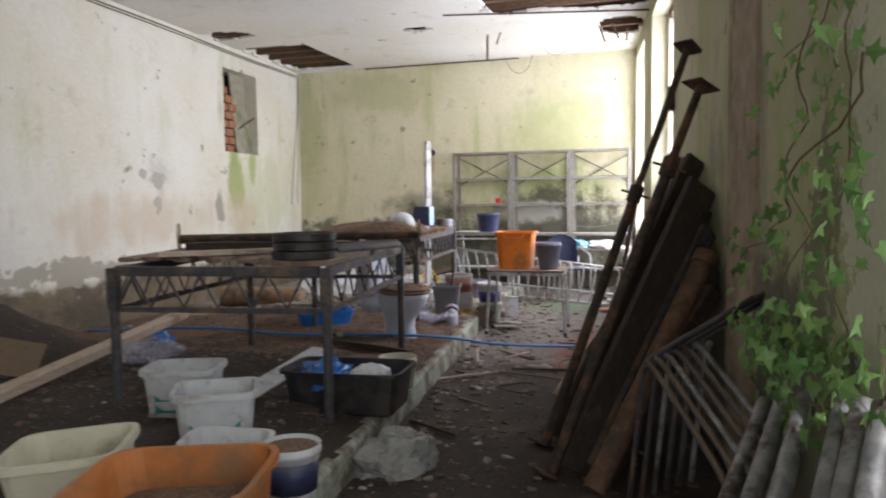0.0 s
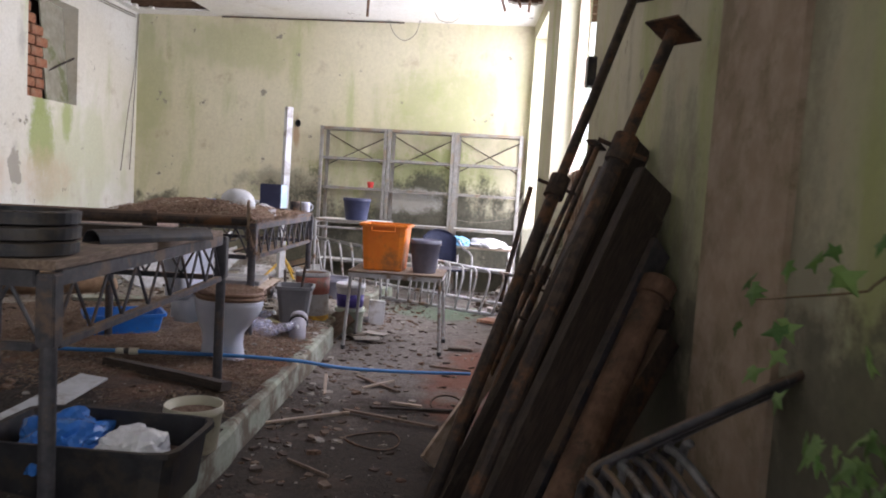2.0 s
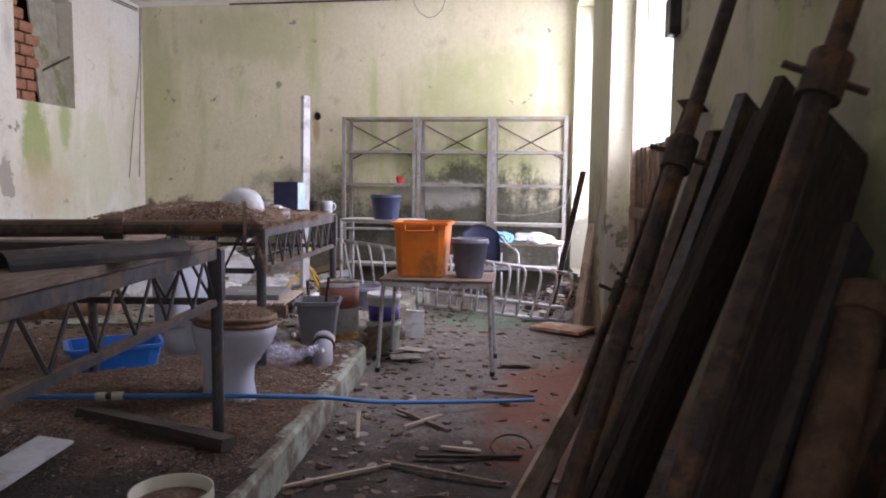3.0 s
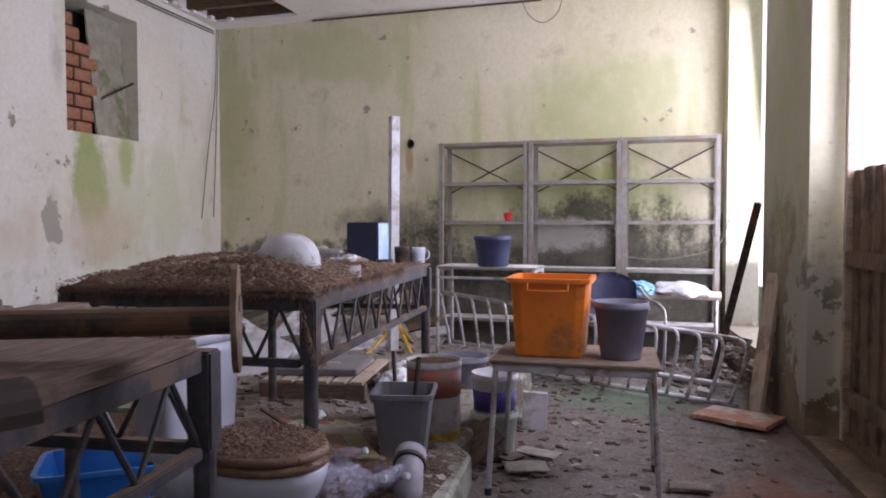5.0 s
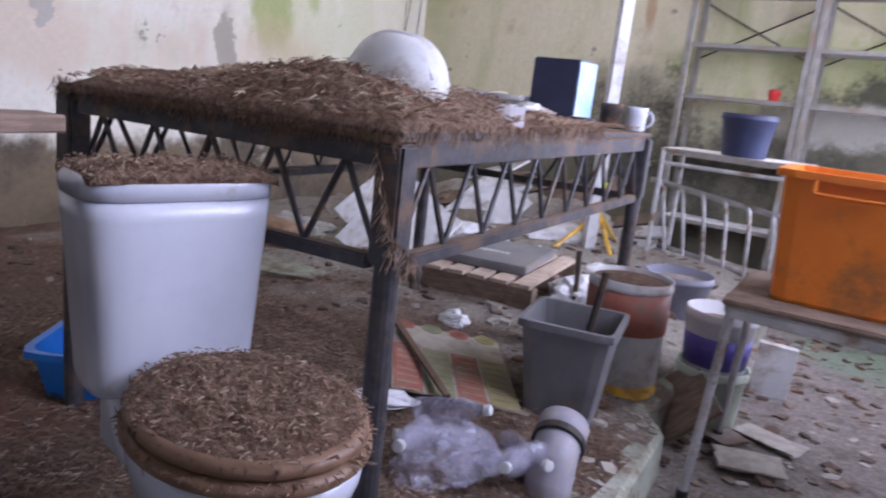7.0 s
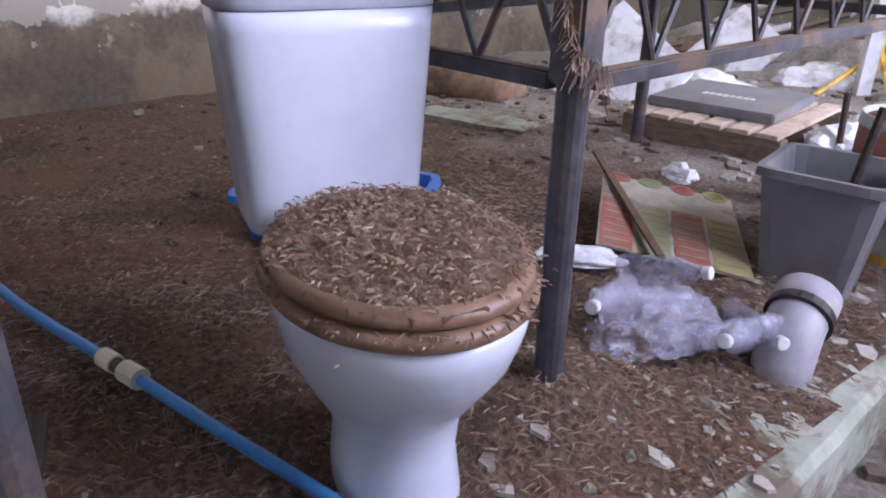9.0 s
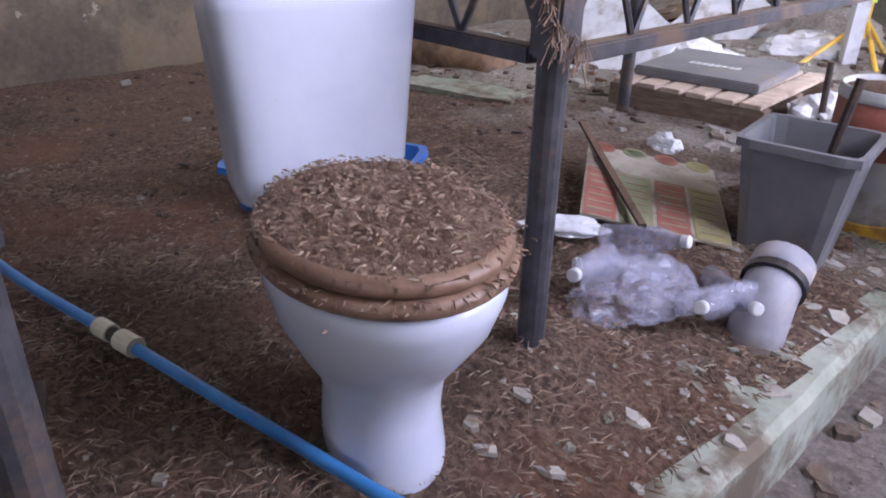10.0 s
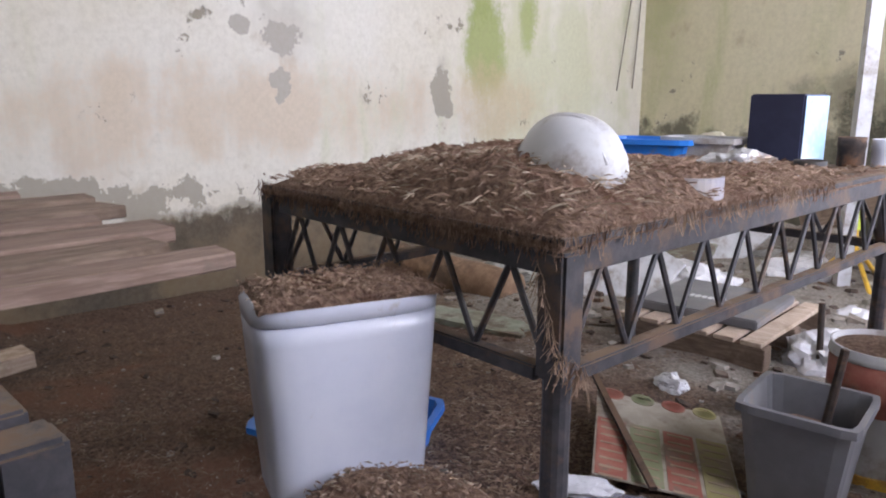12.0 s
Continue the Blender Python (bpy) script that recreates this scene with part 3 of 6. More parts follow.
def steel_table(m, w, l, h, label, n_w=6, n_l=10, sheet_top=True):
    """Origin at the near right corner on the ground; runs to -x by w and to +y by l."""
    t = thing("steel_table", label, "table", m)
    c = 0.05
    for x in (-c / 2, -w + c / 2):
        for y in (c / 2, l - c / 2):
            bm = bmesh.new()
            tube(bm, ((x, y, -0.15), (x, y, h - 0.22)), 0.027, 14)
            part("leg", bm, M_DARKSTEEL, t)
            bm = bmesh.new()
            box(bm, (x, y, h - 0.13), (c * 1.25, c * 1.25, 0.24), bev=0.006)
            part("corner_post", bm, M_DARKSTEEL, t)
    for z, hh, name in ((h - 0.03, 0.055, "top_rail"), (h - 0.25, 0.03, "lower_chord")):
        for y in (c / 2, l - c / 2):
            bm = bmesh.new()
            box(bm, (-w / 2, y, z), (w - 2.6 * c, 0.035, hh), bev=0.004)
            part(name, bm, M_DARKSTEEL, t)
        for x in (-c / 2, -w + c / 2):
            bm = bmesh.new()
            box(bm, (x, l / 2, z), (0.035, l - 2.6 * c, hh), bev=0.004)
            part(name, bm, M_DARKSTEEL, t)
    for y in (c / 2, l - c / 2):
        bm = bmesh.new()
        lattice(bm, (-0.05, y), (-w + 0.05, y), h - 0.24, h - 0.05, n_w)
        part("lattice", bm, M_DARKSTEEL, t)
    for x in (-c / 2, -w + c / 2):
        bm = bmesh.new()
        lattice(bm, (x, 0.05), (x, l - 0.05), h - 0.24, h - 0.05, n_l)
        part("lattice", bm, M_DARKSTEEL, t)
    if sheet_top:
        bm = bmesh.new()
        box(bm, (-w / 2, l / 2, h + 0.006), (w, l, 0.014), bev=0.003)
        part("tabletop", bm, M_DARKSTEEL, t, "rusty steel sheet")
    return t


T_B = pose(0.128, 8.59, 0.27, 0, 0, 5.2)
steel_table(T_B, 1.05, 1.84, 0.828, "dark steel table with lattice aprons, heaped with chaff", 5, 9)
T_A = pose(0.545, 5.90, 0.20, 0, 0, 7.8)
steel_table(T_A, 1.33, 1.90, 0.865, "dark steel table with lattice aprons carrying loose planks", 6, 7, False)


# ---- shelving ----
def shelving(x0, x1, y, z1, levels, label):
    t = thing("shelving_unit", label, "shelf", pose(x0, y, 0), "steel shelves by the wall")
    w = x1 - x0
    for x in (0.02, w - 0.02):
        for d in (0.0, 0.30):
            bm = bmesh.new()
            box(bm, (x, d, z1 / 2), (0.045, 0.03, z1), bev=0.003)
            part("upright", bm, M_SHELF, t)
    for z in levels:
        bm = bmesh.new()
        box(bm, (w / 2, 0.15, z), (w - 0.05, 0.31, 0.035), bev=0.004)
        part("shelf_board", bm, M_SHELF, t)
    za, zb = levels[-1] - 0.06, levels[-2] + 0.0
    for sgn in (0, 1):
        bm = bmesh.new()
        a, b = (0.04, w - 0.04) if sgn else (w - 0.04, 0.04)
        tube(bm, ((a, 0.30 + 0.012 * sgn, zb - 0.08), (b, 0.30 + 0.012 * sgn, za)), 0.008, 6)
        part("brace", bm, M_RUST, t)
    return t


SH_Y = 13.60
for a, b in ((-0.985, -0.045), (-0.03, 0.885), (0.90, 1.80)):
    shelving(a, b, SH_Y, 2.19, (0.34, 0.88, 1.355, 1.76, 2.17), "grey steel shelving bay, almost empty, against the mouldy wall")


# ---- school table with the crate and bucket ----
def school_table(m):
    t = thing("school_table", "small tubular steel school table with a worn dusty wooden top", "table", m)
    w, d, h = 0.815, 0.58, 0.678
    bm = bmesh.new()
    box(bm, (0, 0, h - 0.009), (w, d, 0.018), bev=0.005)
    part("tabletop", bm, M_WOOD, t)
    for s in (-1, 1):
        bm = bmesh.new()
        box(bm, (0, s * (d / 2 - 0.02), h - 0.038), (w - 0.04, 0.03, 0.036), bev=0.006)
        part("rail", bm, M_GALV, t)
        bm = bmesh.new()
        box(bm, (s * (w / 2 - 0.02), 0, h - 0.036), (0.03, d - 0.08, 0.032), bev=0.006)
        part("rail", bm, M_GALV, t)
    for sx in (-1, 1):
        for sy in (-1, 1):
            bm = bmesh.new()
            x, y = sx * (w / 2 - 0.03), sy * (d / 2 - 0.03)
            tube(bm, ((x, y, h - 0.022), (x + sx * 0.035, y + sy * 0.02, 0.0)), 0.0145, 10)
            part("leg", bm, M_GALV, t)
            bm = bmesh.new()
            lathe(bm, ((0.018, 0), (0.019, 0.03), (0.016, 0.035)), 10, (x + sx * 0.035, y + sy * 0.02, 0.0))
            part("foot_cap", bm, M_BLACKPL, t, "worn rubber foot")
    return t


TAB = pose(0.88, 10.05, 0.0, 0, 0, 3.5)
school_table(TAB)


def tapered_bin(name, m, label, category, w, d, h, mat, foot=0.82, wall_t=0.006, rim=0.02, handle=None, bev=0.02, power=7.0, inside=None):
    t = thing(name, label, category, m)
    bm = bmesh.new()
    r = 0.5
    prof = [(r * foot * 0.96, 0.0), (r * foot, 0.012), (r * 0.985, h - rim), (r + 0.018 / w, h - rim), (r + 0.018 / w, h), (r - wall_t / w, h), (r * foot - wall_t / w, 0.02)]
    lathe(bm, prof, 40, (0, 0, 0), w, d, power)
    part("body", bm, mat, t)
    if handle:
        for s in (-1, 1):
            bm = bmesh.new()
            y = s * (d / 2 + 0.022)
            tube(bm, curve_pts(((-0.10, y - s * 0.012, h - 0.015), (-0.10, y, h - 0.05), (-0.085, y, h - 0.06), (0.085, y, h - 0.06), (0.10, y, h - 0.05), (0.10, y - s * 0.012, h - 0.015)), 3), 0.006, 6)
            part("handle", bm, handle, t)
    if inside:
        bm = bmesh.new()
        lathe(bm, ((0.46, 0), (0.3, 0.02), (0.0, 0.03)), 24, (0, 0, h * 0.55), w * 0.9, d * 0.9, power)
        part("filling", bm, inside, t, "dry dirt inside")
    return t


tapered_bin("storage_crate", pose(0.755, 10.045, 0.679, 0, 0, 2), "bright orange plastic crate with a lip handle on the school table", "crate", 0.40, 0.38, 0.40, M_ORANGE, 0.86, 0.006, 0.022, M_ORANGE, power=12, inside=M_HAY)


def round_bucket(name, m, label, r, h, mat, foot=0.75, bail=None, band=None, fill=None, category="bucket", level=0.8):
    t = thing(name, label, category, m)
    bm = bmesh.new()
    rf = r * foot
    lathe(bm, ((rf * 0.97, 0), (rf, 0.01), (r * 0.97, h - 0.04), (r * 1.03, h - 0.035), (r * 1.03, h - 0.02), (r, h - 0.015), (r * 1.02, h), (r * 0.97, h), (rf * 0.97, 0.012)), 32)
    part("body", bm, mat, t, smooth=True)
    if bail:
        bm = bmesh.new()
        tube(bm, [(r * 1.05 * math.cos(a), -r * 0.5 * math.sin(a) * 1.6, h - 0.03 - 0.02 * math.sin(a)) for a in np.linspace(0, math.pi, 14)], 0.004, 6)
        part("bail", bm, bail, t)
    if band:
        z0, z1, mt = band
        ra, rb = rf + (r - rf) * z0 / h, rf + (r - rf) * z1 / h
        bm = bmesh.new()
        lathe(bm, ((ra + 0.002, z0), (rb + 0.002, z1), (rb - 0.001, z1), (ra - 0.001, z0)), 32)
        part("printed_band", bm, mt, t, smooth=True)
    if fill:
        bm = bmesh.new()
        lathe(bm, ((r * 0.93, 0), (r * 0.5, 0.012), (0.0, 0.02)), 24, (0, 0, h * level))
        part("filling", bm, fill, t)
    return t


round_bucket("bucket", pose(1.11, 10.0, 0.679, 0, 0, 160), "lilac-grey plastic bucket with a wire bail on the school table", 0.135, 0.285, M_BUCKET, 0.74, M_GALV)


# ---- toilet ----
def egg(bm, prof, seg=40, c=(0, 0)):
    """Rings of an egg-shaped plan: (length front, length back, half width, height)."""
    rings = []
    for lf, lb, hw, z in prof:
        rings.append([bm.verts.new((c[0] + (lf if math.cos(a) > 0 else lb) * math.cos(a), c[1] + hw * math.sin(a), z)) for a in (2 * math.pi * k / seg for k in range(seg))])
    for q, w in zip(rings, rings[1:]):
        for k in range(seg):
            bm.faces.new((q[k], q[(k + 1) % seg], w[(k + 1) % seg], w[k]))
    bm.faces.new(rings[0][::-1])
    bm.faces.new(rings[-1])


def chaff_cap(name, parent, zf, inside, x0, x1, y0, y1, step=0.02, thick=0.02, label="chaff lying on it"):
    """A thin heap of chaff on a surface, ragged at its edge."""
    bm = bmesh.new()
    g = {}
    nx, ny = int((x1 - x0) / step), int((y1 - y0) / step)
    for i in range(nx + 1):
        for j in range(ny + 1):
            x, y = x0 + i * step, y0 + j * step
            k = inside(x, y)
            if k > -0.03:
                g[i, j] = bm.verts.new((x, y, zf(x, y) - 0.010 * (1 - smooth01(k / 0.12)) + thick * smooth01((k + 0.02) / 0.5) * (0.7 + 0.6 * noise.noise((x * 9, y * 9, 2)) + 0.5 * noise.noise((x * 31, y * 31, 5)) + 0.7 * noise.noise((x * 83, y * 83, 7)))))
    for i in range(nx):
        for j in range(ny):
            q = [(i, j), (i + 1, j), (i + 1, j + 1), (i, j + 1)]
            if all(k in g for k in q):
                bm.faces.new([g[k] for k in q])
    low = bmesh.ops.extrude_face_region(bm, geom=list(bm.faces))
    for v in low["geom"]:
        if isinstance(v, bmesh.types.BMVert):
            v.co.z -= 0.012
    return part(name, bm, M_HAY, parent, label)


def straw(name, parent, zf, inside, x0, x1, y0, y1, n, lo=0.012, hi=0.045, seed=1, mat=None, droop=0.0):
    """Loose flakes of straw as thin bent slips."""
    rnd = random.Random(seed)
    verts, faces = [], []
    for _ in range(n):
        for _try in range(20):
            x, y = rnd.uniform(x0, x1), rnd.uniform(y0, y1)
            if inside(x, y) > 0:
                break
        a, l, w = rnd.uniform(0, 2 * math.pi), rnd.uniform(lo, hi), rnd.uniform(0.0007, 0.0018)
        z = zf(x, y) + rnd.uniform(0.004, 0.016)
        dx, dy, dz = math.cos(a) * l / 2, math.sin(a) * l / 2, rnd.uniform(-0.4, 0.4) * l / 2
        k = len(verts)
        verts += [(x - dx - dy / l * w, y - dy + dx / l * w, z - dz), (x - dx + dy / l * w, y - dy - dx / l * w, z - dz + 0.001),
                  (x + dx + dy / l * w, y + dy - dx / l * w, z + dz), (x + dx - dy / l * w, y + dy + dx / l * w, z + dz + 0.001), (x, y, z + 0.004)]
        faces += [(k, k + 1, k + 4), (k + 1, k + 2, k + 4), (k + 2, k + 3, k + 4), (k + 3, k, k + 4)]
    me = bpy.data.meshes.new(name)
    me.from_pydata(verts, [], faces)
    me.materials.append(mat or M_STRAW)
    ob = new(name, me)
    if parent is not None:
        ob.parent = parent
    ob["kind"] = "stuff"
    return ob


def toilet(m):
    """Bowl front towards +x, cistern at the back."""
    t = thing("toilet", "white ceramic close-coupled toilet with a brown seat, buried under chaff", "toilet", m)
    bm = bmesh.new()
    egg(bm, ((0.115, 0.20, 0.105, -0.1), (0.11, 0.20, 0.10, 0.02), (0.095, 0.19, 0.092, 0.10), (0.10, 0.20, 0.10, 0.17), (0.15, 0.22, 0.135, 0.235),
             (0.20, 0.23, 0.165, 0.30), (0.225, 0.235, 0.178, 0.355), (0.23, 0.24, 0.182, 0.385), (0.222, 0.235, 0.176, 0.395)))
    part("bowl", bm, M_CERAMIC, t, smooth=True)
    bm = bmesh.new()
    egg(bm, ((0.232, 0.22, 0.188, 0.398), (0.240, 0.225, 0.193, 0.406), (0.238, 0.224, 0.192, 0.418), (0.225, 0.21, 0.180, 0.424)))
    part("seat", bm, M_SEAT, t, "brown wooden seat", smooth=True)
    bm = bmesh.new()
    egg(bm, ((0.222, 0.215, 0.178, 0.424), (0.232, 0.22, 0.186, 0.432), (0.230, 0.219, 0.185, 0.445), (0.215, 0.205, 0.172, 0.452)))
    lid = part("lid", bm, M_SEAT, t, "brown wooden lid", smooth=True)

    def ins(x, y):
        lx = 0.226
        return 1 - math.sqrt((x / lx) ** 2 + (y / 0.183) ** 2)

    chaff_cap("chaff", lid, lambda x, y: 0.456, ins, -0.24, 0.24, -0.2, 0.2, 0.012, 0.013)
    straw("straw", lid, lambda x, y: 0.444 + 0.015 * smooth01(ins(x, y) / 0.4), ins, -0.24, 0.24, -0.2, 0.2, 1500, 0.004, 0.016, 3)
    straw("pale_straw", lid, lambda x, y: 0.446 + 0.015 * smooth01(ins(x, y) / 0.4), ins, -0.24, 0.24, -0.2, 0.2, 140, 0.005, 0.020, 13, M_PALESTRAW)
    straw("straw", lid, lambda x, y: 0.408, lambda x, y: 0.10 - abs(0.02 - (1 - math.sqrt((x / 0.24) ** 2 + (y / 0.193) ** 2))) * 3, -0.25, 0.25, -0.2, 0.2, 420, 0.006, 0.024, 9)
    bm = bmesh.new()
    box(bm, (-0.305, 0, 0.30), (0.19, 0.22, 0.17), bev=0.03)
    part("pedestal_shelf", bm, M_CERAMIC, t, smooth=True)
    bm = bmesh.new()
    rings = [(0.140, 0.064, 0.366), (0.151, 0.076, 0.374), (0.158, 0.082, 0.40), (0.178, 0.094, 0.70), (0.180, 0.095, 0.735)]
    rr = []
    for hw, hd, z in rings:
        ring = []
        for k in range(48):
            a = 2 * math.pi * k / 48
            ca, sa = math.cos(a), math.sin(a)
            q = (abs(ca) ** 5 + abs(sa) ** 5) ** (-1 / 5)
            ring.append(bm.verts.new((-0.33 + hd * q * ca, hw * q * sa, z)))
        rr.append(ring)
    for q, w in zip(rr, rr[1:]):
        for k in range(48):
            bm.faces.new((q[k], q[(k + 1) % 48], w[(k + 1) % 48], w[k]))
    bm.faces.new(rr[0][::-1])
    bm.faces.new(rr[-1])
    cis = part("cistern", bm, M_CERAMIC, t, smooth=True)
    bm = bmesh.new()
    lathe(bm, ((0.48, 0.737), (0.503, 0.739), (0.508, 0.766), (0.485, 0.779), (0.0, 0.781)), 48, (-0.33, 0, 0), 0.19, 0.359, 5)
    part("cistern_lid", bm, M_CERAMIC, cis, smooth=True)

    def ins2(x, y):
        return min(1 - abs((x + 0.33) / 0.102), 1 - abs(y / 0.178)) * 1.2

    chaff_cap("chaff", cis, lambda x, y: 0.785, ins2, -0.45, -0.21, -0.22, 0.22, 0.012, 0.015)
    straw("straw", cis, lambda x, y: 0.772 + 0.016 * smooth01(ins2(x, y) / 0.3), ins2, -0.45, -0.21, -0.22, 0.22, 600, 0.004, 0.016, 4)
    return t


TOILET = pose(0.100, 8.275, 0.215, 0, 0, -12)
toilet(TOILET)


# ---- drain hopper and elbow ----
def hopper(m):
    t = thing("drain_hopper", "square grey plastic drain hopper holding rubbish, tapering to its foot", "hopper", m)
    bm = bmesh.new()
    lathe(bm, ((0.34, 0), (0.35, 0.01), (0.475, 0.32), (0.52, 0.325), (0.52, 0.348), (0.465, 0.348), (0.33, 0.02)), 40, (0, 0, 0), 0.30, 0.30, 14)
    part("body", bm, M_GREYPL, t)
    bm = bmesh.new()
    tube(bm, ((0.03, -0.02, 0.1), (0.07, 0.03, 0.5)), 0.012, 8)
    part("rod", bm, M_RUST, t)
    bm = bmesh.new()
    lathe(bm, ((0.42, 0), (0.2, 0.05), (0.0, 0.06)), 20, (0, 0, 0.22), 0.30, 0.30, 10)
    part("filling", bm, M_HAY, t, "rusty rubbish inside")
    return t


hopper(pose(0.085, 9.63, 0.185, 0, 0, 13))


def elbow(m):
    t = thing("pipe_elbow", "grey plastic soil-pipe elbow with a rubber ring, dusted with plaster", "pipe", m)
    bm = bmesh.new()
    pts = [(0, 0, 0), (0, 0.015, 0.06)] + [(0, 0.02 + 0.09 * (1 - math.cos(a)), 0.06 + 0.09 * math.sin(a)) for a in np.linspace(0.1, 1.2, 6)]
    tube(bm, pts, 0.064, 20)
    part("bend", bm, M_PIPE, t, smooth=True)
    bm = bmesh.new()
    a, b = Vector(pts[-1]), Vector(pts[-1]) + Vector((0, 0.06, 0.026))
    tube(bm, (a, b), 0.071, 20)
    part("socket", bm, M_PIPE, t, smooth=True)
    bm = bmesh.new()
    tube(bm, (a - Vector((0, 0.012, 0.005)), a + Vector((0, 0.008, 0.003))), 0.074, 20)
    part("rubber_ring", bm, M_BLACKPL, t)
    return t


elbow(pose(0.27, 9.17, 0.15, 0, 0, 14))


# ---- loose boards, pipes and poles ----
def board(name, a, b, w, th, mat, label, category="plank", up=(0, 0, 1), group="", chips=0.0):
    """A sawn board from a to b (middle line), w wide and th thick; up is roughly its flat side."""
    a, b, up = Vector(a), Vector(b), Vector(up)
    d = (b - a).normalized()
    s = d.cross(up).normalized()
    n = s.cross(d)
    m = Matrix((d, s, n)).transposed().to_4x4()
    m.translation = a
    bm = bmesh.new()
    l = (b - a).length
    k = max(2, int(l / 0.25))
    rings = []
    for i in range(k + 1):
        x = l * i / k
        q = 0.004 * noise.noise((x * 2.5 + a.x * 7, a.y * 5, 1.1))
        dx = (chips * noise.noise((a.x * 9, a.y * 9, i * 3.0))) if i in (0, k) else 0
        rings.append([bm.verts.new((x + dx * (1 if j in (0, 3) else -1), y * (1 + 0.4 * q), z + q)) for j, (y, z) in enumerate(((-w / 2, -th / 2), (w / 2, -th / 2), (w / 2, th / 2), (-w / 2, th / 2)))])
    for p, r in zip(rings, rings[1:]):
        for j in range(4):
            bm.faces.new((p[j], p[(j + 1) % 4], r[(j + 1) % 4], r[j]))
    bm.faces.new(rings[0][::-1])
    bm.faces.new(rings[-1])
    bmesh.ops.bevel(bm, geom=[e for e in bm.edges if abs((e.verts[0].co - e.verts[1].co).x) > 0.05], offset=min(0.004, th * 0.2), segments=1, affect="EDGES")
    ob = part(name, bm, mat)
    ob.matrix_world = m
    return tagged(ob, label, category, group)


def steel_prop(foot, top, label, collar=0.62, plate=0.075, r=0.03, mat=None):
    """An adjustable builder's prop: outer tube, inner tube, collar with handle, two end plates."""
    foot, top = Vector(foot), Vector(top)
    mat = mat or M_RUST
    t = thing("steel_prop", label, "prop", None, "steel props against the wall")
    mid = foot.lerp(top, collar)
    d = (top - foot).normalized()
    side = d.cross(Vector((0, 1, 0))).normalized()
    for name, a, b, rr in (("outer_tube", foot, mid, r), ("inner_tube", mid, top, r * 0.78), ("collar", mid - d * 0.05, mid + d * 0.05, r * 1.5)):
        bm = bmesh.new()
        tube(bm, (a, b), rr, 12)
        part(name, bm, mat, t, smooth=False)
    bm = bmesh.new()
    tube(bm, (mid - side * 0.09, mid + side * 0.09), 0.009, 6)
    part("pin", bm, mat, t)
    for p in (foot + d * 0.004, top - d * 0.004):
        bm = bmesh.new()
        q = d.to_track_quat("Z", "Y").to_matrix().to_4x4()
        q.translation = p
        box(bm, (0, 0, 0), (plate * 2, plate * 2, 0.01), q, 0.002)
        part("end_plate", bm, mat, t)
    return t


def wall_pt(y, z, off=0.0):
    return (wall_x(y) - off, y, z)


steel_prop((1.64, 6.40, 0.0), (2.432, 7.42, 2.40), "long rusty steel prop leaning against the damp wall", 0.60)
steel_prop((1.74, 5.95, 0.0), (2.475, 6.55, 2.02), "rusty steel prop leaning against the damp wall", 0.78)
steel_prop((1.70, 7.70, 0.0), wall_pt(8.45, 1.75, 0.05), "short rusty steel prop leaning by the opening", 0.5, 0.04, 0.02)
steel_prop((1.76, 7.55, 0.0), wall_pt(8.30, 1.72, 0.05), "short rusty steel prop leaning by the opening", 0.55, 0.04, 0.022)
steel_prop((1.70, 6.75, 0.0), wall_pt(7.85, 1.55, 0.05), "short rusty steel prop leaning among the boards", 0.5, 0.045, 0.024)
rnd = random.Random(11)
leaning = ((6.45, 7.25, 1.66), (6.62, 7.45, 1.52), (6.85, 7.62, 1.66), (7.05, 7.80, 1.45), (7.25, 8.0, 1.55), (7.45, 8.2, 1.38), (6.30, 7.05, 1.46), (6.18, 6.92, 1.34), (6.05, 6.78, 1.22), (5.98, 6.66, 1.02), (6.0, 6.56, 0.90))
for i, (yf, yt, z) in enumerate(leaning):
    m = (M_DARKWOOD, M_RUST, M_DARKSTEEL)[i % 3]
    x = 1.72 + 0.05 * i * 0.6 + rnd.uniform(-0.03, 0.03)
    board("plank" if i % 3 == 0 else "steel_channel", (x, yf, 0.03), wall_pt(yt, z, 0.05), (0.15, 0.10, 0.12)[i % 3], (0.035, 0.05, 0.045)[i % 3], m,
          "dark weathered plank leaning on the wall" if i % 3 == 0 else "rusty steel channel leaning on the wall", "plank" if i % 3 == 0 else "channel", (0.75, -0.55, 0.3), "leaning boards and channels", 0.02)
board("plank", (1.78, 6.9, 0.04), wall_pt(7.35, 1.55, 0.07), 0.2, 0.03, M_DARKWOOD, "broad weathered plank leaning on the wall", "plank", (0.8, -0.4, 0.4), "leaning boards and channels", 0.03)
board("plank", (1.86, 6.02, 0.02), (2.50, 6.84, 1.48), 0.20, 0.05, M_DARKWOOD, "broad dark plank leaning on the wall", "plank", (0.7, -0.7, 0.3), "leaning boards and channels", 0.03)
board("plank", (1.90, 6.42, 0.03), wall_pt(6.95, 1.12, 0.12), 0.06, 0.03, M_PALEWOOD, "narrow pale batten leaning among dark boards", "plank", (0.7, -0.7, 0.3), "leaning boards and channels", 0.02)
board("plank", (1.58, 7.35, 0.02), (2.02, 8.2, 0.62), 0.10, 0.025, M_PALEWOOD, "narrow pale batten leaning among dark boards", "plank", (0.7, -0.7, 0.3), "leaning boards and channels", 0.02)

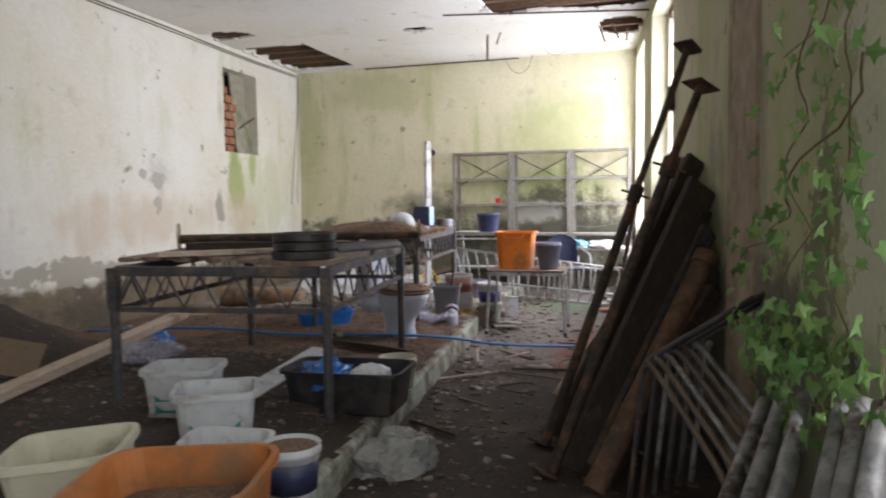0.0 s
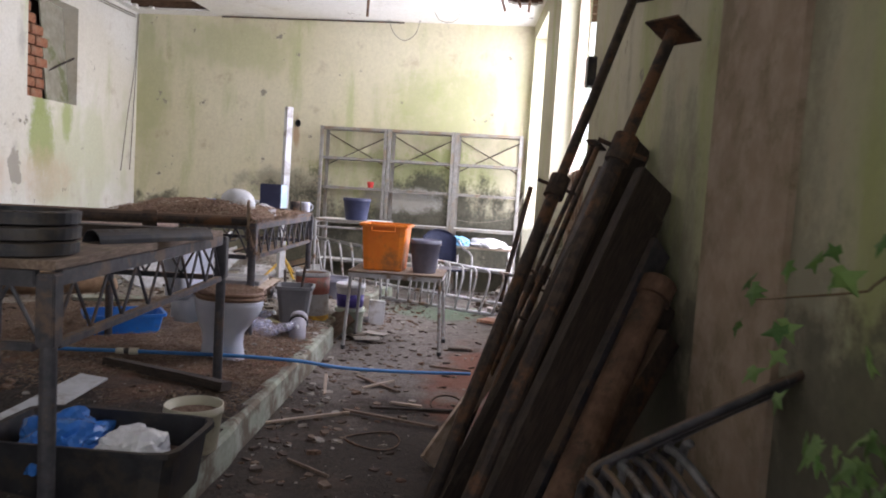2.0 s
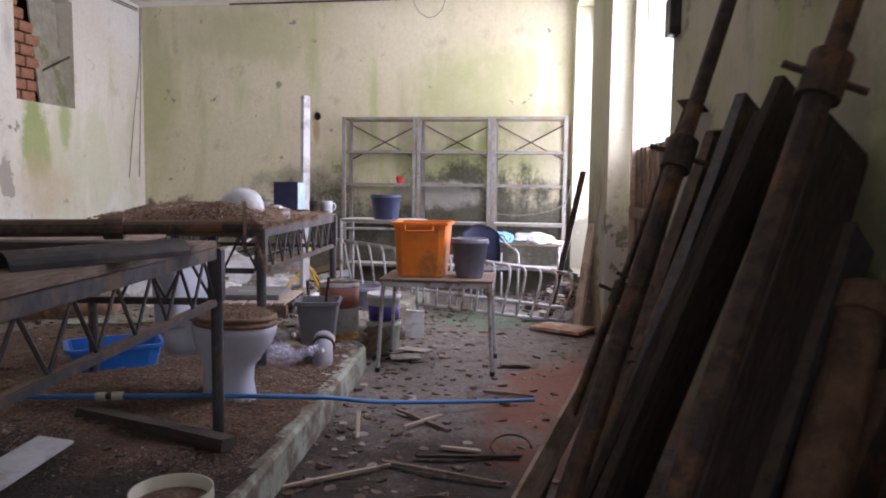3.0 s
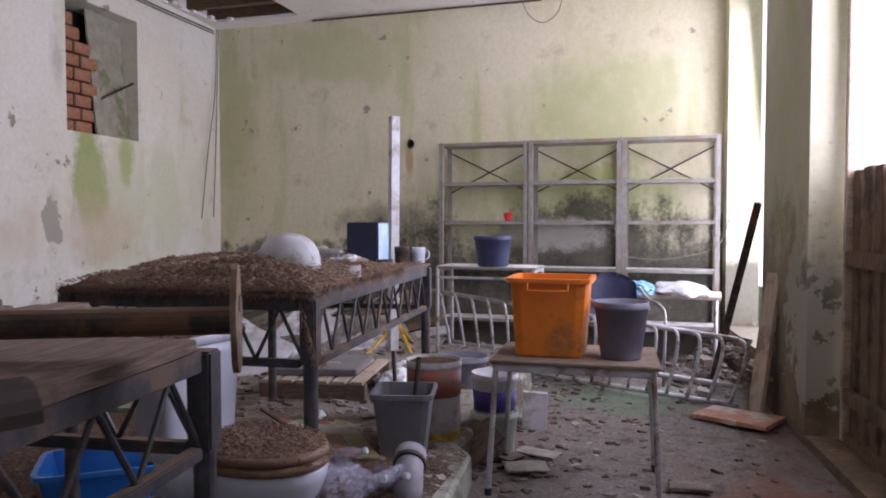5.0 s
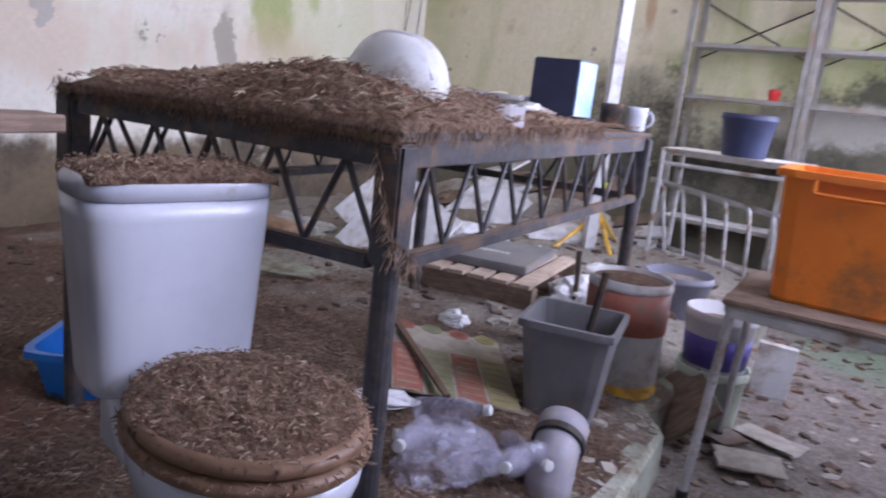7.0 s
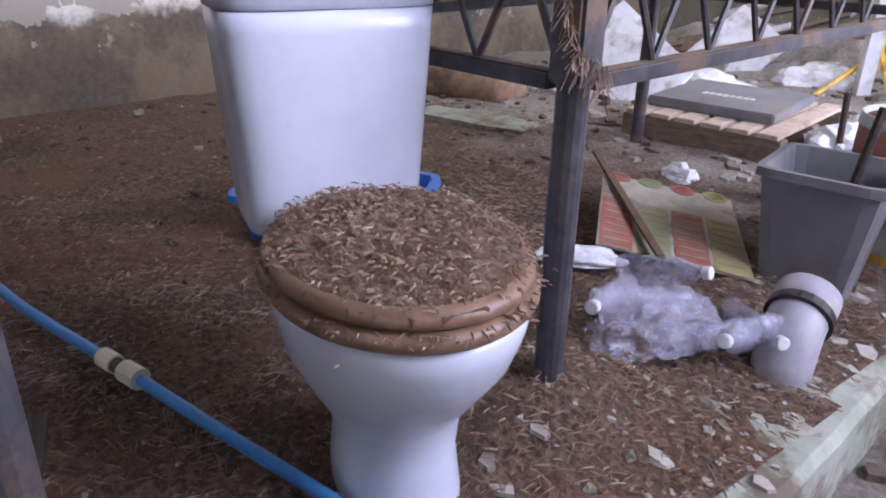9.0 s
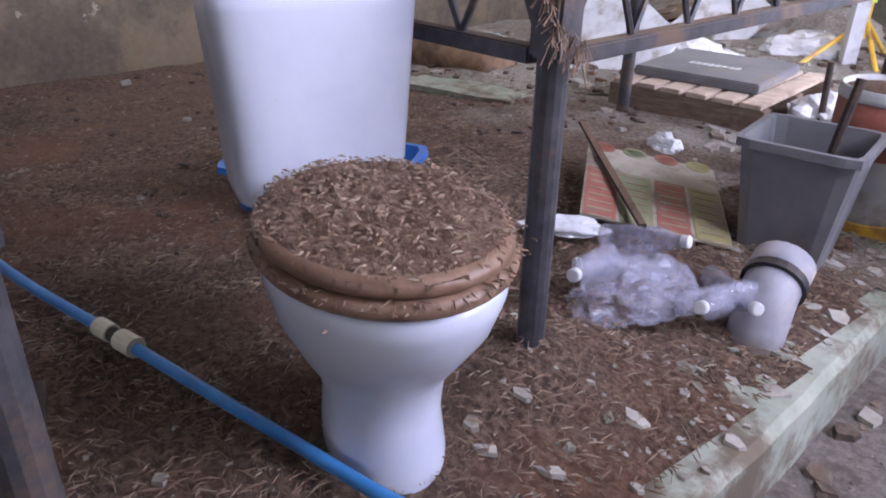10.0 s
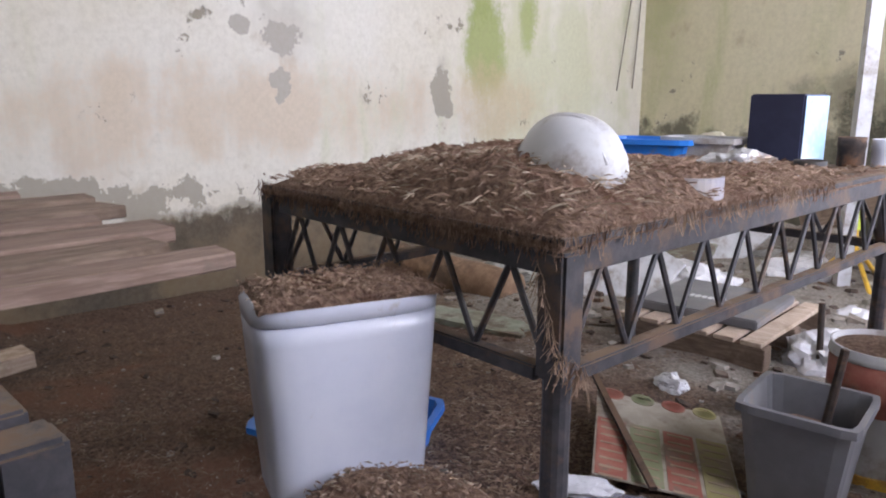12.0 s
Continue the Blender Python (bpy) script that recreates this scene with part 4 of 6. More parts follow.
t = thing("drain_pipe", "wide rusty brown pipe with a collar leaning on the wall", "pipe")
a, b = Vector((1.97, 5.80, 0.0)), Vector((2.52, 6.68, 1.08))
for name, p, q, r in (("barrel", a, b, 0.058), ("collar", a.lerp(b, 0.95), b + (b - a) * 0.004, 0.072)):
    bm = bmesh.new()
    tube(bm, (p, q), r, 20)
    part(name, bm, M_OLDPIPE, t, smooth=False)

for i in range(6):
    t = thing("chair_frame", "nested tubular steel chair frame, dull and dusty", "chair frame", None, "stack of chair frames")
    o = Vector((0.055 * i, 0.015 * i, 0.022 * i - 0.04))
    for name, pts in (("seat_tube", ((2.66, 5.62, 1.02), (2.30, 5.72, 0.76), (2.22, 5.70, 0.70), (2.26, 5.60, 0.68), (2.46, 5.05, 0.50), (2.50, 4.95, 0.44))),
                      ("leg_tube", ((2.22, 5.74, 0.68), (2.20, 5.76, 0.60), (2.14, 5.72, 0.03)))):
        bm = bmesh.new()
        tube(bm, [p + o * (0.75 if name == "seat_tube" else 1) for p in curve_pts(pts, 4)], 0.0125, 8)
        part(name, bm, M_TUBE if i % 3 == 2 else M_DARKSTEEL, t, smooth=True)

for i, (y, z) in enumerate(((5.28, 0.63), (5.02, 0.71), (4.76, 0.79), (4.42, 0.87), (4.30, 0.90), (4.17, 0.93))):
    t = thing("steel_tube", "dull galvanised scaffold tube leaning by the ivy", "tube", None, "scaffold tubes")
    top = Vector(wall_pt(y, z, 0.07))
    low = Vector((top.x - 0.40, y - 0.95, 0.03))
    bm = bmesh.new()
    q = (top - low).normalized()
    tube(bm, (low, top), 0.031, 14, False)
    tube(bm, (top, low), 0.026, 14, False)
    part("tube_wall", bm, M_TUBE, t, smooth=True)


# ---- ivy on the wall by the near opening ----
def ivy():
    m, nt, b = shader("ivy_leaf", 0.42)
    info = nt.nodes.new("ShaderNodeObjectInfo")
    v = coords(nt)
    col = mix(nt, info.outputs["Random"], (0.08, 0.20, 0.045), (0.32, 0.50, 0.16))
    col = mix(nt, ramp(nt, noise_node(nt, v, 40, 4, 0.6), 0.45, 0.7, 0, 0.5), col, (0.20, 0.30, 0.12))
    nt.links.new(col, b.inputs["Base Color"])
    thin = nt.nodes.new("ShaderNodeBsdfTranslucent")
    both = nt.nodes.new("ShaderNodeMixShader")
    both.inputs[0].default_value = 0.38
    nt.links.new(col, thin.inputs[0])
    nt.links.new(b.outputs[0], both.inputs[1])
    nt.links.new(thin.outputs[0], both.inputs[2])
    nt.links.new(both.outputs[0], nt.nodes["Material Output"].inputs[0])
    stem_m = material("ivy_stem", (0.12, 0.08, 0.04), (0.22, 0.16, 0.08), 30, 0.8, 0.3)
    t = thing("ivy", "ivy trailing over the damp wall with glossy lobed leaves", "ivy")
    shapes = []
    rnd = random.Random(5)
    for k in range(4):
        bm = bmesh.new()
        outline = []
        lobes = ((-150, 0.55), (-118, 0.30), (-80, 0.80), (-45, 0.42), (0, 1.0), (45, 0.42), (80, 0.80), (118, 0.30), (150, 0.55))
        for a, r in lobes:
            r *= rnd.uniform(0.88, 1.12)
            x, y = math.sin(radians(a)) * r * 0.5, math.cos(radians(a)) * r * 0.55
            outline.append(bm.verts.new((x, y, -0.12 * x * x * 4 - 0.10 * y * y + 0.02 * rnd.uniform(-1, 1))))
        mid = [bm.verts.new((0, -0.10, 0.03)), bm.verts.new((0, 0.2, 0.045))]
        for i in range(8):
            c = mid[0] if i in (0, 1, 6, 7) else mid[1]
            bm.faces.new((outline[i], outline[i + 1], c))
        bm.faces.new((outline[2], mid[1], mid[0]))
        bm.faces.new((outline[6], mid[0], mid[1]))
        bm.faces.new((outline[0], mid[0], outline[8]))
        me = bpy.data.meshes.new("leaf")
        bm.to_mesh(me)
        bm.free()
        me.materials.append(m)
        shapes.append(me)
    stems = (((3.95, 3.3), (4.15, 2.7), (4.35, 2.1), (4.5, 1.6), (4.45, 1.1), (4.6, 0.75)), ((4.0, 2.5), (4.3, 2.25), (4.7, 1.95), (4.95, 1.86)), ((4.3, 1.75), (4.8, 1.45), (5.3, 1.25), (5.85, 1.15)),
             ((4.05, 1.0), (4.4, 0.85), (4.8, 0.78), (5.2, 0.74), (5.5, 0.70)), ((3.92, 2.0), (4.0, 1.6), (4.15, 1.25), (4.2, 0.9)), ((4.9, 2.75), (4.75, 2.3), (4.85, 1.8), (4.8, 1.4), (4.9, 1.0)),
             ((4.1, 3.0), (4.5, 2.6), (4.9, 2.5)), ((3.9, 1.2), (3.7, 1.1), (3.4, 1.17)))
    leaves = []
    for s in stems:
        pts = []
        for j, p in enumerate(curve_pts([(y, z, 0) for y, z in s], 8)):
            off = 0.05 + 0.12 * abs(noise.noise((p.x * 3, p.y * 3, 4)))
            pts.append(Vector(wall_pt(p.x, p.y, off)))
        bm = bmesh.new()
        tube(bm, pts, 0.0045, 5, True, 0.002)
        part("stem", bm, stem_m, t)
        for p in pts:
            for _ in range(rnd.choice((0, 1, 1, 2))):
                leaves.append(p + Vector((-rnd.uniform(0.0, 0.09), rnd.uniform(-0.14, 0.14), rnd.uniform(-0.12, 0.10))))
    for _ in range(150):
        y = rnd.gauss(4.75, 0.30)
        leaves.append(Vector(wall_pt(y, rnd.gauss(0.95, 0.05), rnd.uniform(0.05, 0.26))))
    for _ in range(45):
        y = rnd.gauss(4.35, 0.14)
        leaves.append(Vector(wall_pt(y, rnd.gauss(1.25, 0.2), rnd.uniform(0.08, 0.30))))
    for p in leaves:
        ob = new("leaf", rnd.choice(shapes))
        ob.parent = t
        s = rnd.uniform(0.05, 0.10)
        ob.matrix_world = Matrix.Translation(p) @ Euler((radians(rnd.uniform(50, 115)), radians(rnd.uniform(-35, 35)), radians(-90 + rnd.uniform(-55, 55)))).to_matrix().to_4x4() @ Matrix.Rotation(radians(180 + rnd.uniform(-60, 60)), 4, "Z") @ Matrix.Scale(s, 4)


ivy()

# ---- on and around the near steel table ----
TA_TOP = 0.20 + 0.865
tm = T_A


def ta(x, y, z):
    return tm @ Vector((x * 0.88, y * 0.95, z - 0.20))


for x0, w, y0, y1, mt in ((-0.12, 0.22, 0.0, 1.88, M_WOOD), (-0.305, 0.14, 0.02, 1.86, M_WOOD), (-0.435, 0.10, 0.1, 1.84, M_WOOD)):
    board("plank", ta(x0, y0, TA_TOP + 0.016), ta(x0, y1, TA_TOP + 0.016), w, 0.03, mt, "dusty weathered plank laid on the steel table", "plank", (0, 0, 1), "planks on the table", 0.02)


M_PINKWOOD = material("dusty_board", (0.20, 0.135, 0.10), (0.31, 0.225, 0.175), 10, 0.85, 0.5, stretch=(1, 9, 9), dirt=(0.20, 0.15, 0.115), dirt_scale=4)
for i, (x0, w, y0, y1) in enumerate(((-0.54, 0.085, 0.30, 2.44), (-0.65, 0.10, 0.2, 2.36), (-0.775, 0.10, 0.45, 2.42), (-0.90, 0.11, 0.25, 2.48), (-1.03, 0.10, 0.4, 2.38), (-1.16, 0.11, 0.3, 2.46), (-1.30, 0.11, 0.42, 2.40), (-1.44, 0.11, 0.36, 2.50), (-1.58, 0.10, 0.3, 2.36))):
    board("plank", ta(x0, y0, TA_TOP + 0.015), ta(x0 - 0.015 * (i % 2), y1, TA_TOP + 0.015 + 0.008 * (i % 3)), w, 0.028, (M_PINKWOOD, M_WOOD)[i % 2], "dusty board laid along the table and jutting past it", "plank", (0, 0, 1), "planks on the table", 0.03)
board("plank", ta(-1.5, 0.95, TA_TOP + 0.058), ta(0.0, 1.05, TA_TOP + 0.058), 0.09, 0.055, M_DARKWOOD, "short dark batten across the planks", "plank", (0, 0, 1), "planks on the table", 0.02)
board("plank", ta(-1.3, 0.25, TA_TOP + 0.05), ta(-0.62, 0.62, TA_TOP + 0.05), 0.09, 0.03, M_PALEWOOD, "pale batten lying across the planks", "plank", (0, 0, 1), "planks on the table", 0.02)
t = thing("black_rings", "stack of black rubber rings on the planks", "rings", Matrix.Translation((0.33, 6.03, TA_TOP + 0.033)))
for k in range(3):
    bm = bmesh.new()
    lathe(bm, ((0.165, 0.002), (0.178, 0.006), (0.180, 0.044), (0.170, 0.048), (0.150, 0.048), (0.146, 0.006), (0.165, 0.002)), 36, (0.004 * (k % 2), 0.003 * k, 0.05 * k))
    part("ring", bm, M_BLACKPL, t)
t = thing("roof_gutter", "short length of black half-round gutter on the planks", "gutter", pose(0.40, 6.75, TA_TOP + 0.034, 0, 0, 70))
bm = bmesh.new()
lathe(bm, ((0.055, -0.3), (0.055, 0.3)), 20)
bmesh.ops.rotate(bm, cent=(0, 0, 0), matrix=Matrix.Rotation(radians(90), 3, "Y"), verts=bm.verts)
bmesh.ops.delete(bm, geom=[v for v in bm.verts if v.co.z < -0.01], context="VERTS")
bmesh.ops.solidify(bm, geom=list(bm.faces), thickness=0.004)
part("channel", bm, M_BLACKPL, t)

t = thing("steel_prop", "rusty adjustable steel prop lying across the planks", "prop")
a, b = Vector((-1.05, 6.75, 1.165)), Vector((0.505, 7.53, 1.165))
for name, p, q, r in (("outer_tube", a, a.lerp(b, 0.72), 0.034), ("inner_tube", a.lerp(b, 0.72), b, 0.028), ("collar", a.lerp(b, 0.70), a.lerp(b, 0.74), 0.046)):
    bm = bmesh.new()
    tube(bm, (p, q), r, 14)
    part(name, bm, M_RUST, t)
M_CASTPLATE = material("dusty_cast_iron", (0.20, 0.13, 0.085), (0.34, 0.25, 0.17), 16, 0.85, 0.5, dirt=(0.10, 0.07, 0.05), dirt_scale=7)
for p in (a, b):
    bm = bmesh.new()
    q = (b - a).to_track_quat("Z", "Y").to_matrix().to_4x4() @ Matrix.Rotation(radians(8), 4, "Z")
    q.translation = p
    rim = []
    for k in range(28):
        an = 2 * math.pi * k / 28
        r = 0.082 + 0.030 * abs(math.sin(an)) ** 3 - 0.022 * math.exp(-((math.cos(an) - 0.75) / 0.25) ** 2) + 0.004 * math.sin(5 * an)
        rim.append((r * 0.72 * math.cos(an), r * math.sin(an)))
    low = [bm.verts.new(q @ Vector((x, y, -0.006))) for x, y in rim]
    top = [bm.verts.new(q @ Vector((x, y, 0.006))) for x, y in rim]
    bm.faces.new(low[::-1])
    bm.faces.new(top)
    for k in range(28):
        bm.faces.new((low[k], low[(k + 1) % 28], top[(k + 1) % 28], top[k]))
    part("end_plate", bm, M_CASTPLATE, t, "dusty brown cast plate with a dark plug for its bolt hole")
    # no hole is cut: a raised dark plug stands for its shaded inside
    bm = bmesh.new()
    lathe(bm, ((0.012, -0.0075), (0.012, 0.0075)), 14, (0.0, 0.035, 0), 0.9, 1.5)
    bmesh.ops.transform(bm, matrix=q, verts=bm.verts)
    bmesh.ops.holes_fill(bm, edges=bm.edges)
    part("bolt_hole_plug", bm, M_BLACKPL, t, "dark plug standing for a bolt hole")

board("timber", (-1.45, 5.0, 0.24), (-2.0, 8.0, 0.40), 0.13, 0.06, M_PALEWOOD, "long pale timber lying on the debris", "timber", (0, 0, 1), "", 0.03)
board("laminate_strip", (-0.10, 6.05, 0.27), (-0.25, 7.36, 0.285), 0.15, 0.014, M_WHITEPL, "narrow white laminate offcut lying on the debris", "offcut", (0.1, 0.1, 1))
board("plank", (-0.40, 7.78, 0.255), (0.40, 7.58, 0.235), 0.13, 0.05, M_DARKWOOD, "rotten dark plank on the chaff", "plank", (0.1, 0.2, 1), "", 0.03)


# ---- tubs and bins by the start ----
def tub(m, label, w, d, h, mat, category="tub", lab=None, fill=None, name="plastic_tub"):
    t = tapered_bin(name, m, label, category, w, d, h, mat, 0.84, 0.005, 0.03, None, power=6, inside=fill)
    if lab:
        bm = bmesh.new()
        for z in (0.3, 0.52):
            box(bm, (0, -d * 0.475 * (0.84 + 0.16 * z) - 0.003, h * z), (w * 0.62, 0.004, h * 0.2))
        part("printed_label", bm, lab, t, "green and blue printed label")
    return t


M_DULLORANGE = material("dirty_orange_plastic", (0.40, 0.13, 0.03), (0.48, 0.18, 0.05), 5, 0.5, 0.1, dirt=(0.22, 0.12, 0.06), dirt_scale=3, dirt_lo=0.42, dirt_hi=0.66)
M_TEAL = material("teal_print", (0.02, 0.22, 0.20), (0.04, 0.30, 0.26), 20, 0.5, 0.0)
M_PALEGREEN = material("pale_green_plastic", (0.42, 0.50, 0.40), (0.52, 0.58, 0.48), 8, 0.5, 0.1, dirt=(0.3, 0.27, 0.2), dirt_scale=5)
M_VIOLET = material("violet_print", (0.05, 0.035, 0.20), (0.08, 0.055, 0.28), 20, 0.5, 0.0)
M_REDPRINT = material("red_print", (0.32, 0.10, 0.07), (0.40, 0.17, 0.12), 14, 0.6, 0.1, dirt=(0.22, 0.15, 0.11), dirt_scale=7)
tub(pose(-0.33, 5.80, 0.20, 0, 0, 20), "dirty white plastic tub without its lid", 0.40, 0.32, 0.30, M_WHITEPL, lab=M_TEAL, fill=M_HAY)
tub(pose(0.17, 5.38, 0.20, 0, 0, 30), "dirty white plastic tub with a teal label, stacked in another", 0.38, 0.32, 0.31, M_WHITEPL, lab=M_TEAL, fill=M_HAY)
tub(pose(0.07, 4.58, 0.20, 3, -4, 25), "dirty white plastic tub with a torn corner", 0.44, 0.36, 0.28, M_CREAMPL, fill=M_HAY)
tub(pose(0.47, 5.0, 0.20, 0, 3, 15), "low white plastic tray among the tubs", 0.34, 0.26, 0.20, M_WHITEPL, fill=M_HAY)
round_bucket("bucket", pose(0.80, 4.98, 0.17), "white bucket with a dark label, full of rubble", 0.125, 0.24, M_WHITEPL, 0.8, None, (0.05, 0.18, M_NAVY), M_HAY, "bucket", 0.93)
tub(pose(0.72, 4.36, 0.20, 4, -3, 12), "large dirty orange plastic crate", 0.62, 0.46, 0.31, M_DULLORANGE, "crate", None, M_HAY, "storage_crate")
t = tapered_bin("black_tray", pose(0.48, 6.27, 0.185, 0, 0, 4), "black plastic builder's tub holding blue and white plastic", "tub", 0.72, 0.42, 0.25, M_BLACKPL, 0.9, 0.006, 0.02, None, power=9, inside=M_HAY)
round_bucket("bucket", pose(0.60, 6.78, 0.185), "old cream plastic bucket", 0.125, 0.205, M_CREAMPL, 0.85, None, None, M_HAY)


def film_material(name, tint, alpha):
    """Thin plastic film: clear to the given share, creased and glossy."""
    m, nt, b = shader(name, 0.22)
    n = noise_node(nt, coords(nt), 26, 4, 0.6)
    nt.links.new(mix(nt, ramp(nt, n, 0.4, 0.7), tint, tuple(c * 0.75 for c in tint)), b.inputs["Base Color"])
    nt.links.new(ramp(nt, n, 0.3, 0.7, 1 - alpha, min(1.0, 1.3 - alpha)), b.inputs["Alpha"])
    relief(nt, b, n, 0.5, 0.01)
    return m


M_FILM = film_material("clear_plastic", (0.56, 0.55, 0.68), 0.80)
M_CLOUDY = film_material("cloudy_plastic", (0.40, 0.40, 0.37), 0.45)
M_BLUEFILM = film_material("blue_plastic_film", (0.05, 0.2, 0.62), 0.25)
M_WHITEFILM = film_material("white_plastic_film", (0.82, 0.82, 0.84), 0.15)


def crumple(name, c, s, mat, label, seed, category="plastic sheet", rough=0.35):
    """A crumpled heap of film."""
    bm = bmesh.new()
    bmesh.ops.create_icosphere(bm, subdivisions=4, radius=0.5)
    o = Vector((seed * 3.1, seed * 1.7, 0))
    for v in bm.verts:
        p = v.co.copy()
        k = 1 + rough * noise.noise(p * 4 + o) + 0.5 * rough * abs(noise.noise(p * 9 + o)) + 0.25 * rough * noise.noise(p * 20 + o)
        p *= k
        if p.z < -0.12:
            p.z = -0.12 + (p.z + 0.12) * 0.1
        v.co = Vector((p.x * s[0], p.y * s[1], (p.z + 0.13) * s[2]))
    ob = part(name, bm, mat, smooth=False)
    ob.matrix_world = pose(*c, 0, 0, seed * 50)
    return tagged(ob, label, category)


crumple("plastic_bag", (0.92, 5.86, 0.0), (0.46, 0.36, 0.30), M_CLOUDY, "crumpled cloudy plastic bag against the kerb", 1)
crumple("plastic_bag", (0.32, 6.27, 0.33), (0.42, 0.30, 0.20), M_BLUEFILM, "crumpled blue plastic bag in the black tub", 2)
crumple("plastic_bag", (0.62, 6.24, 0.33), (0.24, 0.26, 0.18), M_WHITEFILM, "crumpled white printed bag in the black tub", 3)
crumple("plastic_bag", (-0.38, 10.78, 0.19), (0.36, 0.34, 0.30), M_WHITEFILM, "crumpled white plastic bag beside the pallet", 4)
crumple("plastic_bag", (-1.5, 6.9, 0.25), (0.5, 0.4, 0.22), M_FILM, "crumpled clear plastic on the debris", 5)
crumple("plastic_bag", (-1.75, 7.4, 0.25), (0.2, 0.18, 0.15), M_BLUEFILM, "small blue plastic bag on the debris", 6)
crumple("paper_scrap", (-0.62, 10.02, 0.22), (0.14, 0.10, 0.10), M_WHITEFILM, "crumpled white paper scrap", 7, "scrap")
crumple("paper_scrap", (-0.30, 9.12, 0.25), (0.22, 0.08, 0.07), M_WHITEFILM, "crumpled white paper scrap", 8, "scrap")


def bottle(m, label="crushed clear plastic bottle in the chaff"):
    t = thing("plastic_bottle", label, "bottle", m, "crushed bottles")
    bm = bmesh.new()
    lathe(bm, ((0.028, 0), (0.034, 0.01), (0.031, 0.05), (0.034, 0.08), (0.030, 0.11), (0.033, 0.15), (0.022, 0.18), (0.013, 0.20), (0.013, 0.22)), 18)
    for v in bm.verts:
        v.co.x *= 0.75 + 0.3 * noise.noise(v.co * 18)
    part("body", bm, M_FILM, t, smooth=True)
    bm = bmesh.new()
    lathe(bm, ((0.015, 0.21), (0.015, 0.226), (0.012, 0.228)), 14)
    part("cap", bm, M_WHITEPL, t)
    return t


for i, (x, y, z, rx, rz) in enumerate(((-0.02, 8.98, 0.30, 78, 20), (0.08, 9.08, 0.27, 84, -35), (0.10, 9.22, 0.22, 80, 60), (-0.10, 9.05, 0.30, 75, 100), (0.16, 9.02, 0.24, 82, 150), (0.2, 9.18, 0.21, 70, 10))):
    bottle(pose(x, y, z + 0.03, rx, 0, rz))
crumple("plastic_sheet", (0.03, 9.04, 0.225), (0.34, 0.22, 0.14), M_FILM, "crumpled clear plastic film with bottles", 9)

# ---- blue crate behind the toilet ----
t = tapered_bin("blue_crate", pose(-0.91, 8.74, 0.20, 0, 0, 38), "bright blue plastic stacking tray on the chaff", "crate", 0.52, 0.36, 0.17, M_BLUE, 0.86, 0.005, 0.02, None, power=10)

# ---- hose ----
t = thing("water_hose", "blue water hose with a pale coupling lying over the debris", "hose")
bm = bmesh.new()
tube(bm, curve_pts(((-3.0, 7.9, 0.22), (-2.1, 7.78, 0.30), (-1.4, 7.76, 0.33), (-0.90, 7.85, 0.285), (-0.43, 7.985, 0.275), (0.02, 8.12, 0.265), (0.30, 8.22, 0.25), (0.55, 8.42, 0.20), (0.80, 8.66, 0.12), (1.2, 8.95, 0.06), (1.63, 9.18, 0.03)), 8), 0.012, 10)
part("pipe", bm, M_HOSE, t, smooth=True)
for k, (p, q, r) in enumerate((((-0.495, 7.967, 0.275), (-0.45, 7.980, 0.275), 0.02), ((-0.45, 7.980, 0.275), (-0.42, 7.988, 0.275), 0.016), ((-0.42, 7.988, 0.275), (-0.37, 8.003, 0.275), 0.022))):
    bm = bmesh.new()
    tube(bm, (p, q), r, 12)
    part("coupling", bm, M_BLACKPL if k == 1 else M_CREAMPL, t, "pale compression coupling")

# ---- far cluster: can, buckets, pallet, sign ----
t = round_bucket("paint_can", pose(0.10, 10.06, 0.175), "tall white paint can with a red printed band and dusty lid", 0.15, 0.43, M_WHITEPL, 0.98, None, (0.24, 0.40, M_REDPRINT), M_HAY, "can", 0.965)
bm = bmesh.new()
lathe(bm, ((0.1505, 0.0), (0.1515, 0.045), (0.149, 0.05), (0.1488, 0.0)), 28)
part("base_band", bm, M_YELLOW, t, "yellow band at the foot")
round_bucket("bucket", pose(0.36, 10.42, 0.20), "white plastic bucket with a violet band standing in another", 0.135, 0.275, M_WHITEPL, 0.85, None, (0.06, 0.18, M_VIOLET), M_HAY)
round_bucket("basin", pose(-0.05, 11.22, 0.19), "wide grey plastic basin", 0.17, 0.22, M_BUCKET, 0.8, None, None, M_CONC)
round_bucket("bucket", pose(0.36, 10.42, 0.0), "pale green plastic bucket beside the raised floor", 0.138, 0.25, M_PALEGREEN, 0.85)
board("plastic_offcut", (0.50, 10.96, 0.0), (0.515, 10.93, 0.25), 0.16, 0.035, M_WHITEPL, "white plastic offcut standing beside the buckets", "offcut", (0.3, -1, 0.1), "", 0.02)
t = thing("steel_rod", "threaded steel rod standing in the rubbish by the white bag", "rod", pose(-0.376, 10.662, 0.19))
bm = bmesh.new()
tube(bm, ((0.02, 0.0, 0.0), (0.0, 0.0, 0.33)), 0.013, 10)
part("shaft", bm, M_RUST, t)
bm = bmesh.new()
tube(bm, ((0.02, 0.0, 0.02), (0.018, 0.0, 0.06)), 0.026, 6)
part("nut", bm, M_RUST, t)
board("panel", (0.20, 10.16, 0.02), (0.40, 10.24, 0.22), 0.3, 0.02, M_WOOD, "brown hardboard leaning at the broken corner", "board", (-0.5, -0.6, 0.6))


